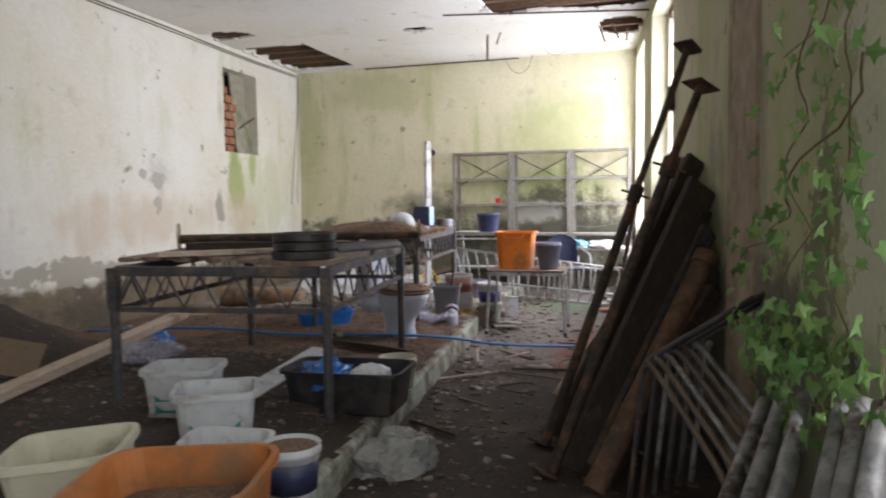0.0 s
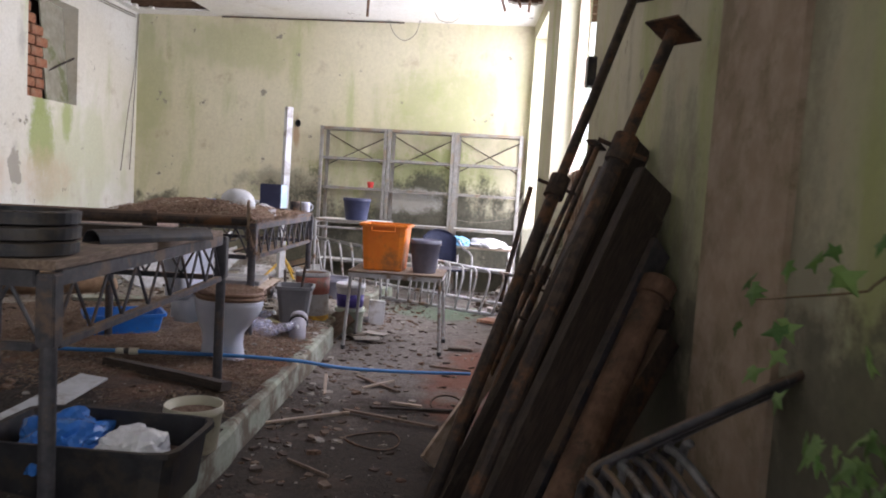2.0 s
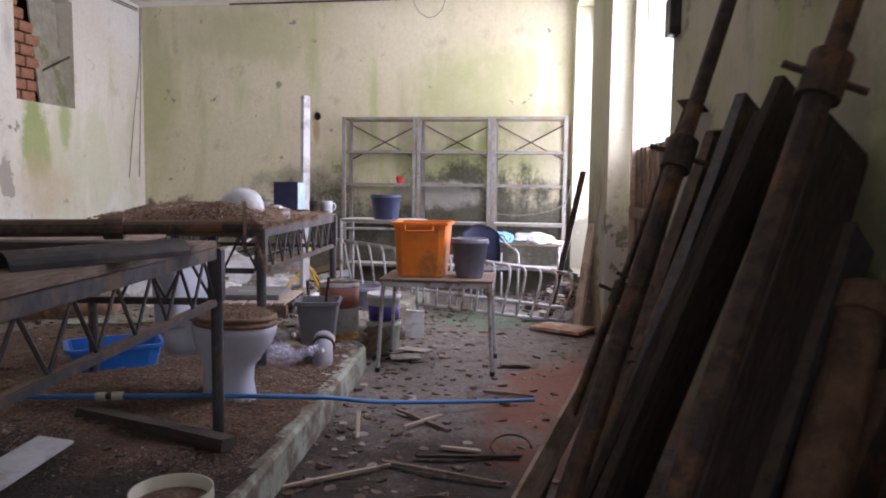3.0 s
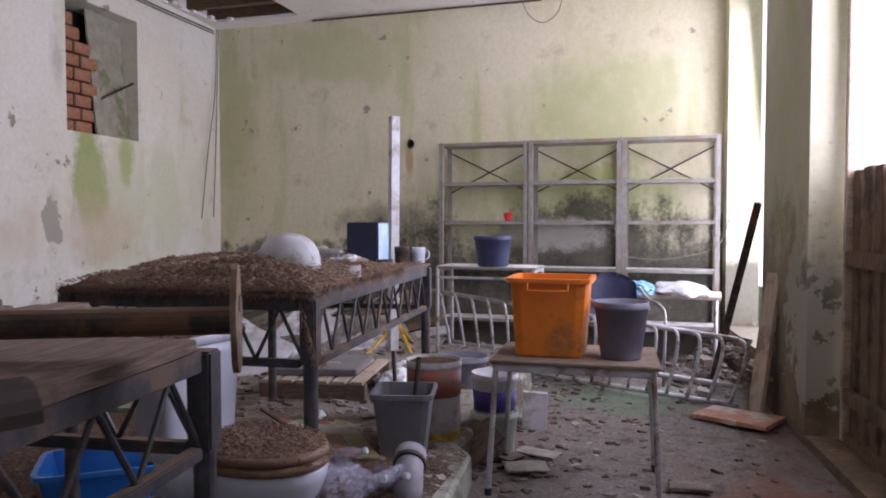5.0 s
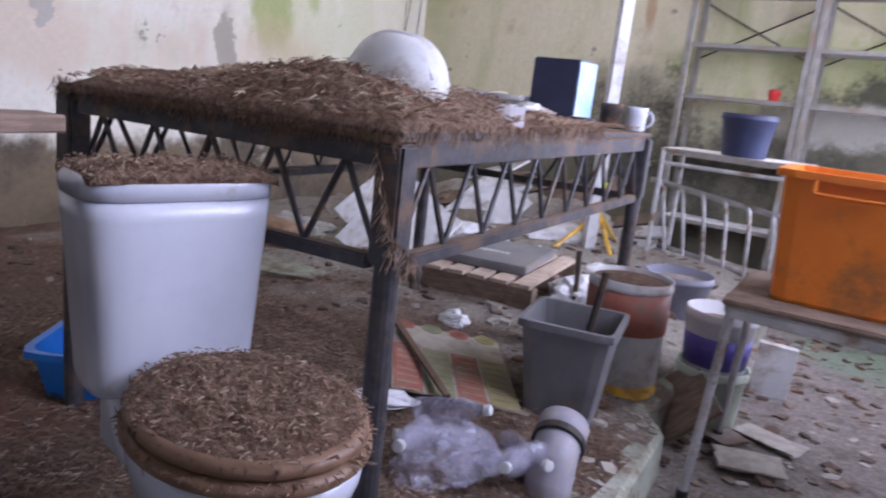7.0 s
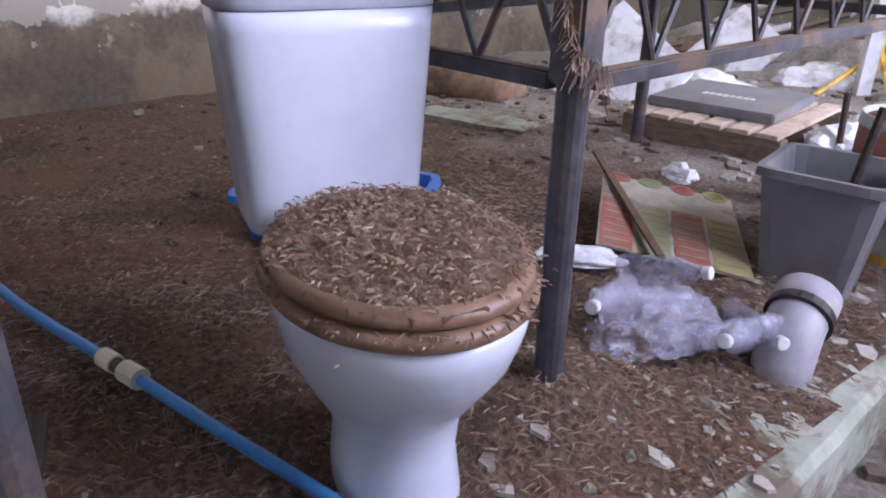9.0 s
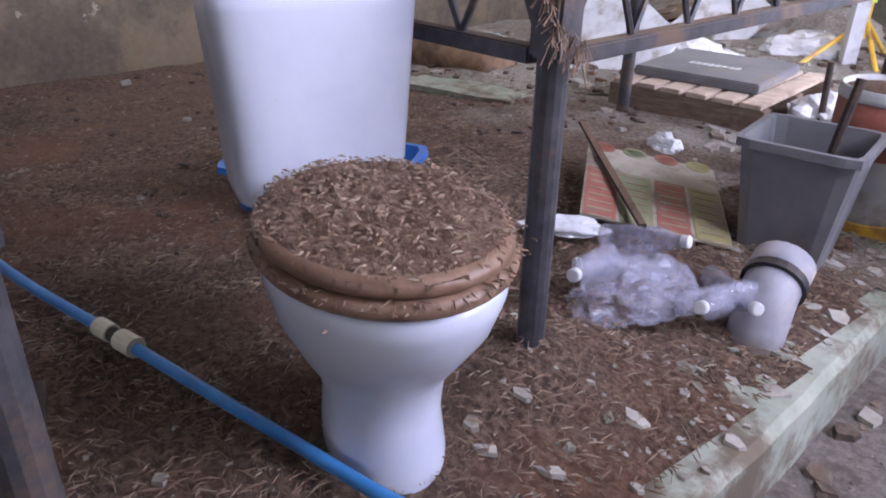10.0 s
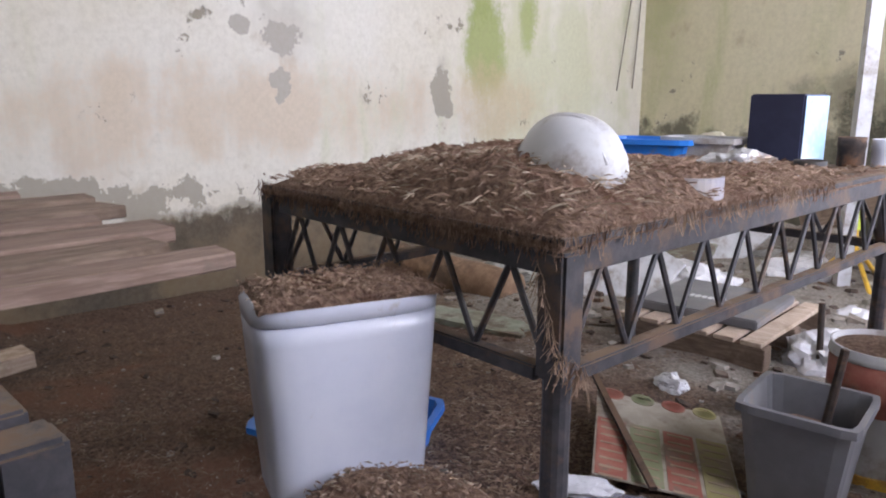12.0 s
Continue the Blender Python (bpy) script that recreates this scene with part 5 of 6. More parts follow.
def pallet(m):
    t = thing("pallet", "brown wooden pallet on the dusty floor", "pallet", m)
    w, d = 0.70, 0.80
    for i in range(6):
        bm = bmesh.new()
        box(bm, (-w / 2 + 0.06 + i * (w - 0.12) / 5, d / 2, 0.13), (0.09, d, 0.02), bev=0.003)
        part("deck_board", bm, M_PALEWOOD, t)
    for y in (0.04, d / 2, d - 0.04):
        bm = bmesh.new()
        box(bm, (0, y, 0.06), (w, 0.08, 0.118), bev=0.004)
        part("bearer", bm, M_WOOD, t)
    return t


PAL = pose(-0.84, 10.41, 0.205, 0, 0, 9)
pallet(PAL)
t = thing("grey_panel", "flat grey panel with a pale label lying on the pallet", "panel", PAL @ pose(-0.04, 0.42, 0.141, 0, 0, 3))
bm = bmesh.new()
box(bm, (0, 0, 0.022), (0.56, 0.56, 0.044), bev=0.006)
part("panel_body", bm, M_GREYPL, t)
bm = bmesh.new()
for k in range(8):
    box(bm, (-0.105 + 0.03 * k, -0.05, 0.046), (0.02, 0.045, 0.003))
part("printed_label", bm, M_WHITEPL, t, "pale bar of print")


M_FADED = material("faded_print", (0.30, 0.22, 0.15), (0.40, 0.32, 0.22), 14, 0.7, 0.0)


def sign(m):
    t = thing("safety_sign", "site sign with faded red and green columns in the dust", "sign", m)
    w, h = 0.42, 0.55
    bm = bmesh.new()
    box(bm, (0, 0, 0.003), (w, h, 0.006), bev=0.001)
    part("sheet", bm, material("dusty_sign", (0.36, 0.32, 0.25), (0.46, 0.42, 0.34), 12, 0.7, 0.1, dirt=(0.24, 0.19, 0.14), dirt_scale=5), t)
    cols = (M_REDPRINT, material("green_print", (0.22, 0.24, 0.12), (0.29, 0.30, 0.18), 14, 0.6, 0.1, dirt=(0.28, 0.22, 0.15), dirt_scale=7), M_REDPRINT, material("olive_print", (0.30, 0.27, 0.10), (0.36, 0.32, 0.16), 14, 0.6, 0.1, dirt=(0.28, 0.22, 0.15), dirt_scale=7))
    for i, mt in enumerate(cols):
        x = -w / 2 + w * (i + 0.5) / 4
        bm = bmesh.new()
        box(bm, (x, -0.10, 0.0075), (w / 4 - 0.012, h * 0.62, 0.002))
        part("colour_column", bm, mt, t)
        for k in range(8):
            bm = bmesh.new()
            box(bm, (x, 0.05 - 0.046 * k, 0.0095), (w / 4 - 0.035, 0.010, 0.0012))
            part("print_bar", bm, M_FADED, t)
        bm = bmesh.new()
        lathe(bm, ((0.04, 0.0065), (0.04, 0.0085), (0.028, 0.0085), (0.028, 0.0065)), 24, (x, 0.265, 0))
        part("pictogram", bm, mt, t)
    return t


sign(pose(-0.30, 9.52, 0.275, 3, 8, 40))
board("steel_rod", (-0.78, 9.72, 0.34), (-0.12, 9.24, 0.30), 0.022, 0.012, M_RUST, "thin rusty rod across the sign", "rod")

# stand
t = thing("tripod_stand", "yellow tubular tripod stand with a lime sleeve", "tripod")
hub = Vector((-0.97, 12.3, 0.46))
for q in ((-1.11, 11.86, 0.21), (-0.72, 12.05, 0.18), (-0.95, 12.75, 0.16)):
    bm = bmesh.new()
    tube(bm, (hub, q), 0.014, 8)
    part("leg", bm, M_YELLOW, t)
bm = bmesh.new()
tube(bm, (hub - Vector((0, 0, 0.1)), hub + Vector((0, 0, 0.12))), 0.018, 10)
part("stem", bm, M_YELLOW, t)
bm = bmesh.new()
tube(bm, (hub + Vector((0, 0, 0.10)), hub + Vector((0, 0, 0.22))), 0.03, 10)
part("sleeve", bm, material("lime_plastic", (0.62, 0.75, 0.05), (0.68, 0.8, 0.08), 6, 0.4, 0.0), t, "lime plastic sleeve")

# lattice of tubes on its edge
t = thing("tube_rack", "long steel tube rack lying on its edge", "rack")
tl, tr, bl, br = Vector((-0.77, 12.68, 0.72)), Vector((1.93, 12.0, 0.48)), Vector((-0.66, 12.76, 0.07)), Vector((1.83, 11.86, 0.03))
for name, a, b in (("top_rail", tl, tr), ("bottom_rail", bl, br), ("middle_rail", bl.lerp(tl, 0.28), br.lerp(tr, 0.28))):
    bm = bmesh.new()
    tube(bm, (a, b), 0.02, 10)
    part(name, bm, M_GALV, t, smooth=True)
for k in range(17):
    s = (k + 0.4) / 17
    a, b = tl.lerp(tr, s), bl.lerp(br, s)
    bm = bmesh.new()
    o = Vector((0.05, -0.07, -0.03))
    tube(bm, curve_pts((a, a + o, a.lerp(b, 0.3) + o * 1.2, b + o * 0.6 + Vector((0, 0, 0.03))), 4), 0.0135, 8)
    part("rung", bm, M_GALV, t, smooth=True)

# worktables by the far wall
t = thing("trestle_table", "tubular steel table with a pale top in front of the shelves", "table", pose(-0.16, 12.48, 0.0, 0, 0, 0))
bm = bmesh.new()
box(bm, (0, 0, 0.965), (0.88, 0.46, 0.025), bev=0.004)
part("tabletop", bm, M_SHELF, t)
for sx in (-1, 1):
    bm = bmesh.new()
    tube(bm, curve_pts(((sx * 0.42, -0.22, 0), (sx * 0.42, -0.22, 0.88), (sx * 0.42, -0.17, 0.935), (sx * 0.42, 0.17, 0.935), (sx * 0.42, 0.22, 0.88), (sx * 0.42, 0.22, 0)), 5), 0.016, 8)
    part("leg_frame", bm, M_GALV, t, smooth=True)
bm = bmesh.new()
tube(bm, ((-0.42, -0.22, 0.88), (0.42, -0.22, 0.88)), 0.013, 8)
part("rail", bm, M_GALV, t)
round_bucket("bucket", pose(-0.115, 12.38, 0.978), "dark grey plastic bucket on the far table", 0.165, 0.265, M_NAVY, 0.8)
t = thing("trestle_table", "low table draped with white sheeting by the far wall", "table", pose(1.32, 13.18, 0.0, 0, 0, -4))
bm = bmesh.new()
box(bm, (0, 0, 0.70), (0.95, 0.55, 0.03), bev=0.004)
part("tabletop", bm, M_PALEWOOD, t)
for sx in (-1, 1):
    for sy in (-1, 1):
        bm = bmesh.new()
        tube(bm, ((sx * 0.43, sy * 0.23, 0), (sx * 0.43, sy * 0.23, 0.69)), 0.016, 8)
        part("leg", bm, M_GALV, t)
crumple("white_sheeting", (1.45, 13.15, 0.715), (0.72, 0.5, 0.16), M_WHITEFILM, "white plastic sheeting heaped on the far table", 13, rough=0.25)
crumple("plastic_bag", (1.06, 13.05, 0.715), (0.34, 0.3, 0.17), film_material("pale_blue_film", (0.25, 0.55, 0.80), 0.2), "pale blue plastic bag on the far table", 14)
round_bucket("cup", pose(-0.262, 13.68, 1.373), "small red plastic cup on the shelf", 0.045, 0.085, M_RED, 0.8, category="cup")


def tube_chair(m):
    t = thing("garden_chair", "navy plastic chair with bent steel arms", "chair", m)
    bm = bmesh.new()
    rows_c = []
    for i in range(9):
        s = i / 8
        rows_c.append([bm.verts.new((-0.22 + 0.44 * j / 8, 0.22 + 0.05 * s - 0.06 * (1 - ((j - 4) / 4) ** 2) * -1, 0.50 + 0.42 * s - 0.10 * s * s * abs((j - 4) / 4) ** 2)) for j in range(9)])
    for q, w in zip(rows_c, rows_c[1:]):
        for j in range(8):
            bm.faces.new((q[j], q[j + 1], w[j + 1], w[j]))
    bmesh.ops.solidify(bm, geom=list(bm.faces), thickness=0.012)
    part("backrest", bm, M_NAVY, t, smooth=True)
    bm = bmesh.new()
    box(bm, (0, 0, 0.45), (0.44, 0.42, 0.02), bev=0.006)
    part("seat", bm, M_NAVY, t)
    for s in (-1, 1):
        bm = bmesh.new()
        tube(bm, curve_pts(((s * 0.26, -0.22, 0), (s * 0.26, -0.24, 0.55), (s * 0.26, -0.16, 0.66), (s * 0.26, 0.10, 0.70), (s * 0.25, 0.26, 0.78)), 6), 0.013, 8)
        part("arm_tube", bm, M_GALV, t, smooth=True)
        bm = bmesh.new()
        tube(bm, ((s * 0.25, 0.26, 0.60), (s * 0.27, 0.30, 0)), 0.013, 8)
        part("rear_leg", bm, M_GALV, t, smooth=True)
    return t


tube_chair(pose(0.98, 12.55, 0.0, 0, 0, 25))
board("iron_bar", (1.665, 12.41, 0.0), (1.96, 12.03, 1.50), 0.055, 0.05, M_RUST, "dark iron bar leaning in the corner opening", "bar", (0, -1, 0.3))
board("plank", (1.93, 11.75, 0.0), (2.06, 11.86, 1.0), 0.15, 0.03, M_PALEWOOD, "worn plank leaning on the pier", "plank", (-1, -0.5, 0), "", 0.03)
board("floor_tile", (1.58, 11.62, 0.035), (2.02, 11.38, 0.045), 0.34, 0.03, material("terracotta", (0.36, 0.17, 0.10), (0.48, 0.27, 0.18), 9, 0.8, 0.3, dirt=(0.5, 0.44, 0.36), dirt_scale=4), "large dusty terracotta slab on the floor", "slab", (0, 0, 1), "", 0.02)

# white square duct standing behind the table
t = thing("plastic_trunking", "white square plastic trunking standing on end behind the table", "trunking")
bm = bmesh.new()
a, b = Vector((-0.96, 12.16, 0.10)), Vector((-0.90, 12.05, 2.257))
tube(bm, (a, b), 0.052, 4)
part("duct", bm, M_WHITEPL, t)

# ---- on the chaff-covered table ----
W_ = 1.05
TB_TOP = 0.27 + 0.843


def tb(x, y, z=0.0):
    return T_B @ Vector((x, y, 0.842 + z))


def heap(x, y):
    """Depth of the chaff on the far table, in the table's own frame."""
    z = 0.010 + 0.075 * hump(x, y, -0.34, 0.18, 0.26, 0.15) + 0.022 * noise.noise((x * 6, y * 6, 4)) + 0.07 * hump(x, y, -0.72, 0.65, 0.34, 0.42) + 0.05 * hump(x, y, -0.15, 0.45, 0.2, 0.22)
    return z * smooth01((1.5 - y) / 0.6) * (0.15 + 0.85 * smooth01(min(-x, x + W_, y) / 0.09)) + 0.004


def tb_in(x, y):
    return min(0.02 + min(-x, x + W_) * 3, 0.02 + min(y, 1.79 - y) * 3, 0.6 + 0.8 * noise.noise((x * 4, y * 4, 3)) + (1.28 - y) * 1.2)


cap = chaff_cap("chaff_heap", None, lambda x, y: 0.835 + heap(x, y), tb_in, -W_ - 0.004, 0.004, -0.004, 1.83, 0.014, 0.028)
cap.matrix_world = T_B
tagged(cap, "reddish chaff and straw heaped on the steel table", "chaff", kind="stuff")
s = straw("straw_on_table", None, lambda x, y: 0.848 + heap(x, y), tb_in, -W_, 0, 0, 1.62, 6000, 0.008, 0.04, 8)
s.matrix_world = T_B
tagged(s, "loose straw on the table", "straw")
s = straw("straw_on_table", None, lambda x, y: 0.856 + heap(x, y), lambda x, y: 1 if 0 < y < 0.75 and hump(x, y, -0.34, 0.2, 0.36, 0.3) + 0.4 * noise.noise((x * 7, y * 7, 1)) > 0.3 else -1, -W_, 0, 0, 1.0, 380, 0.010, 0.045, 18, M_PALESTRAW)
s.matrix_world = T_B
tagged(s, "pale stalks of straw on the table heap", "straw")


def fringe(name, m, a, b, n, seed, length=0.07, label="chaff and cobweb hanging from the table edge"):
    """Strands that hang over an edge."""
    rnd = random.Random(seed)
    verts, faces = [], []
    a, b = Vector(a), Vector(b)
    for _ in range(n):
        p = a.lerp(b, rnd.random()) + Vector((rnd.uniform(-0.008, 0.008), rnd.uniform(-0.012, 0.004), rnd.uniform(-0.01, 0.012)))
        l, w = rnd.uniform(0.25, 1.0) * length, rnd.uniform(0.0006, 0.0016)
        q = p + Vector((rnd.uniform(-0.02, 0.02), rnd.uniform(-0.02, 0.01), -l))
        k = len(verts)
        verts += [(p.x - w, p.y, p.z), (p.x + w, p.y - 0.001, p.z), (q.x + w * 0.5, q.y, q.z), (q.x, q.y - 0.002, q.z)]
        faces += [(k, k + 1, k + 2, k + 3)]
    me = bpy.data.meshes.new(name)
    me.from_pydata(verts, [], faces)
    me.materials.append(M_HAY if seed % 2 else M_STRAW)
    ob = new(name, me)
    ob.matrix_world = m
    return tagged(ob, label, "chaff", kind="stuff")


fringe("hanging_chaff", T_B, (-W_, -0.004, 0.848), (0, -0.004, 0.848), 900, 21, 0.05)
fringe("hanging_chaff", T_B, (0.006, 0.0, 0.848), (0.006, 1.2, 0.848), 420, 22, 0.045)
fringe("hanging_chaff", T_B, (-0.05, -0.01, 0.80), (0.01, -0.008, 0.60), 60, 24, 0.045, "cobweb and chaff clinging to the table leg")
fringe("hanging_chaff", T_B, (0.005, 0.0, 0.64), (0.03, 0.05, 0.58), 60, 26, 0.05, "cobweb and chaff clinging to the table leg")


def helmet(m):
    t = thing("hard_hat", "white dusty hard hat with a short peak on the chaff", "hard hat", m)
    bm = bmesh.new()
    rings = []
    for i in range(13):
        a = radians(90 * i / 12)
        rings.append([bm.verts.new((0.142 * math.cos(a) ** 0.85 * math.cos(b), 0.115 * math.cos(a) ** 0.85 * math.sin(b),
                                    0.02 + 0.150 * math.sin(a) + (0.008 * math.cos(a * 0.6) if abs(math.sin(b)) < 0.2 and i > 3 else 0))) for b in (2 * math.pi * k / 40 for k in range(40))])
    for q, w in zip(rings, rings[1:]):
        for k in range(40):
            bm.faces.new((q[k], q[(k + 1) % 40], w[(k + 1) % 40], w[k]))
    bmesh.ops.remove_doubles(bm, verts=bm.verts, dist=1e-4)
    part("shell", bm, M_WHITEPL, t, smooth=True)
    bm = bmesh.new()
    pts = []
    for k in range(40):
        b = 2 * math.pi * k / 40
        ext = 0.012 + 0.055 * max(0, math.cos(b)) ** 2.2
        pts.append(((0.142 + ext) * math.cos(b), (0.115 + 0.012) * math.sin(b), 0.014 - 0.25 * ext * max(0, math.cos(b))))
    inner = [bm.verts.new((0.141 * math.cos(2 * math.pi * k / 40), 0.114 * math.sin(2 * math.pi * k / 40), 0.024)) for k in range(40)]
    outer = [bm.verts.new(p) for p in pts]
    for k in range(40):
        bm.faces.new((inner[k], inner[(k + 1) % 40], outer[(k + 1) % 40], outer[k]))
    bmesh.ops.solidify(bm, geom=list(bm.faces), thickness=0.004)
    part("peak", bm, M_WHITEPL, t, smooth=True)
    for off, top in ((-0.05, 0.128), (-0.018, 0.147), (0.018, 0.147), (0.05, 0.128)):
        bm = bmesh.new()
        tube(bm, [(0.128 * math.cos(a), off, 0.022 + top * math.sin(a)) for a in np.linspace(0.45, 2.7, 16)], 0.0045, 6)
        part("ridge", bm, M_WHITEPL, t, smooth=True)
    return t


helmet(pose(-0.135, 8.875, 1.155, 2, 6, 14) @ Matrix.Scale(0.93, 4))
t = thing("blue_carton", "navy blue carton with a pale blue label on the dusty table", "carton", pose(-0.355, 10.20, TB_TOP, 0, 0, 1))
bm = bmesh.new()
box(bm, (0, 0, 0.123), (0.195, 0.17, 0.246), bev=0.006)
part("box_body", bm, M_NAVY, t)
bm = bmesh.new()
box(bm, (0.099, 0, 0.123), (0.003, 0.16, 0.234))
part("printed_label", bm, material("pale_blue_print", (0.35, 0.55, 0.78), (0.62, 0.74, 0.88), 14, 0.45, 0.0), t, "pale blue printed side")
t = round_bucket("mug", pose(-0.115, 10.42, TB_TOP), "white ceramic mug on the dusty table", 0.042, 0.095, M_CERAMIC, 0.94, category="mug")
bm = bmesh.new()
tube(bm, [(0.04 + 0.028 * math.sin(a), 0, 0.05 + 0.03 * math.cos(a)) for a in np.linspace(0, math.pi, 10)], 0.006, 6)
part("handle", bm, M_CERAMIC, t, smooth=True)
round_bucket("jar", pose(-0.20, 10.36, TB_TOP), "small rusty tin on the dusty table", 0.045, 0.10, M_RUST, 0.98, category="tin")
round_bucket("valve_cap", pose(-0.20, 10.08, TB_TOP), "black round pipe fitting on the dusty table", 0.05, 0.035, M_BLACKPL, 1.0, category="fitting")
t = tapered_bin("white_box", pose(-0.62, 10.12, TB_TOP, 0, 0, 12), "white plastic lunch box on the dusty table", "box", 0.26, 0.16, 0.09, M_WHITEPL, 0.9, power=8)
tapered_bin("blue_tray", pose(-0.80, 10.05, TB_TOP, 0, 0, 25), "shallow blue plastic tray on the dusty table", "tray", 0.30, 0.24, 0.08, M_BLUE, 0.9, power=8)
crumple("paper_bundle", (-0.70, 10.30, TB_TOP), (0.24, 0.17, 0.15), M_CREAMPL, "crumpled cream paper bundle on the dusty table", 31, "paper", 0.2)
for k in range(3):
    board("thin_board", (-0.66, 10.33 + 0.012 * k, TB_TOP + 0.008 + 0.013 * k), (-0.44 + 0.02 * k, 10.36, TB_TOP + 0.008 + 0.013 * k), 0.15, 0.012, M_PALEWOOD, "thin pale board in a small stack on the table", "board", (0, 0, 1), "stack of thin boards", 0.01)
crumple("rag", (-0.88, 10.25, TB_TOP), (0.30, 0.24, 0.12), M_BLACKPL, "crumpled dark rag on the table", 15, "rag", 0.3)
crumple("foil_scrap", (-0.36, 9.92, TB_TOP + 0.004), (0.24, 0.16, 0.09), M_GALV, "crumpled silvery foil and wire on the table", 16, "scrap", 0.6)
bm = bmesh.new()
lathe(bm, ((0.075, 0), (0.082, 0.0), (0.082, 0.05), (0.075, 0.05), (0.075, 0)), 30)
bmesh.ops.delete(bm, geom=[v for v in bm.verts if v.co.y > 0.02], context="VERTS")
o = part("pipe_ring", bm, M_PIPE)
o.matrix_world = pose(-0.03, 9.16, TB_TOP + 0.01, 0, 0, 20)
tagged(o, "broken half ring of pale plastic pipe in the chaff", "pipe")
board("steel_rod", tb(-0.45, 1.06, 0.02), tb(-0.10, 1.20, 0.012), 0.014, 0.01, M_GALV, "thin metal strip on the table", "rod")

# ---- clutter towards the blind wall ----
bm = bmesh.new()
tube(bm, curve_pts(((-3.15, 10.35, 0.24), (-2.7, 10.45, 0.22), (-2.12, 10.55, 0.19)), 6), 0.125, 20)
for v in bm.verts:
    v.co += Vector((0, 0, 0.02 * noise.noise(v.co * 5)))
tagged(part("old_boiler_pipe", bm, material("rusty_brown_pipe", (0.20, 0.12, 0.07), (0.32, 0.21, 0.13), 12, 0.85, 0.5, dirt=(0.12, 0.08, 0.05), dirt_scale=4), smooth=True), "thick brown pipe lying under the table", "pipe")


def lump(name, c, s, mat, label, seed, category="rubble", rz=0):
    bm = bmesh.new()
    bmesh.ops.create_cube(bm, size=1)
    bmesh.ops.subdivide_edges(bm, edges=bm.edges[:], cuts=5, use_grid_fill=True)
    for v in bm.verts:
        k = 1 + 0.16 * noise.noise(v.co * 2.5 + Vector((seed, 0, 0))) + 0.08 * noise.noise(v.co * 7 + Vector((0, seed, 0)))
        v.co = Vector((v.co.x * s[0] * k, v.co.y * s[1] * k, (v.co.z * k + 0.5) * s[2]))
    ob = part(name, bm, mat)
    ob.matrix_world = pose(*c, 0, 0, rz)
    return tagged(ob, label, category)


lump("concrete_block", (-1.75, 9.95, 0.06), (0.62, 0.22, 0.18), M_KERB, "broken whitewashed concrete block in the dust", 1, "block", 18)
lump("concrete_block", (-1.35, 10.45, 0.08), (0.18, 0.16, 0.16), M_CONC, "broken concrete lump in the dust", 2, "block", 40)
lump("concrete_block", (-1.98, 11.75, 0.05), (0.22, 1.45, 0.24), M_KERB, "low pale green broken wall behind the pallet", 3, "wall", 6)
board("laminate_sheet", (-2.35, 11.35, 0.12), (-2.15, 11.75, 0.50), 0.55, 0.02, M_WHITEPL, "white laminate panel leaning in the rubbish", "panel", (0.5, -0.4, 0.7))
board("laminate_sheet", (-2.05, 12.25, 0.15), (-1.85, 12.6, 0.50), 0.45, 0.02, M_WHITEPL, "white laminate panel leaning in the rubbish", "panel", (0.4, -0.5, 0.7))
sheet("rubble_heap", -3.9, -0.9, 12.2, 13.9, 0.06, lambda x, y: 0.03 + 0.42 * hump(x, y, -2.3, 13.1, 0.9, 0.55) + 0.25 * hump(x, y, -1.3, 12.95, 0.4, 0.35) + rough_z(x, y, 0.07), M_BED, "heap of rubble and rubbish against the far wall", None, "rubble", "stuff", False)
rnd = random.Random(31)
for i in range(12):
    x, y = rnd.uniform(-3.0, -1.1), rnd.uniform(12.4, 13.4)
    z = 0.1 + 0.40 * hump(x, y, -2.3, 13.1, 0.9, 0.55)
    a = rnd.uniform(-0.6, 0.6)
    board("scrap_board", (x, y, z), (x + 0.6 * math.cos(a), y + 0.4 * math.sin(a), z + rnd.uniform(0.02, 0.22)), rnd.uniform(0.06, 0.25), 0.018, (M_WOOD, M_WHITEPL, M_DARKSTEEL, M_GALV)[i % 4], ("weathered board scrap", "white panel scrap", "dark metal scrap", "grey metal scrap")[i % 4] + " in the rubbish heap", "scrap", (rnd.uniform(-0.4, 0.4), -0.4, 1), "scraps in the heap", 0.03)
for i, (c, sz, mt, lab) in enumerate((((-1.55, 11.55, 0.16), (0.62, 0.44, 0.26), M_WHITEFILM, "crumpled white sheeting in the rubbish behind the pallet"),
                                   ((-1.25, 12.25, 0.18), (0.50, 0.40, 0.26), M_WHITEFILM, "crumpled white sheeting in the rubbish behind the pallet"),
                                   ((-0.62, 11.60, 0.14), (0.34, 0.26, 0.18), M_WHITEFILM, "crumpled white sheeting in the rubbish by the basin"),
                                   ((-0.20, 11.75, 0.10), (0.40, 0.24, 0.12), M_CLOUDY, "torn grey sheeting on the dusty floor"),
                                   ((-2.55, 10.95, 0.10), (0.55, 0.42, 0.24), M_CLOUDY, "torn grey sheeting in the rubbish"))):
    crumple("plastic_sheet", c, sz, mt, lab, 21 + i)
board("laminate_sheet", (-1.75, 10.75, 0.14), (-1.62, 11.15, 0.52), 0.55, 0.02, M_WHITEPL, "white laminate panel leaning in the rubbish", "panel", (0.3, -0.6, 0.7))
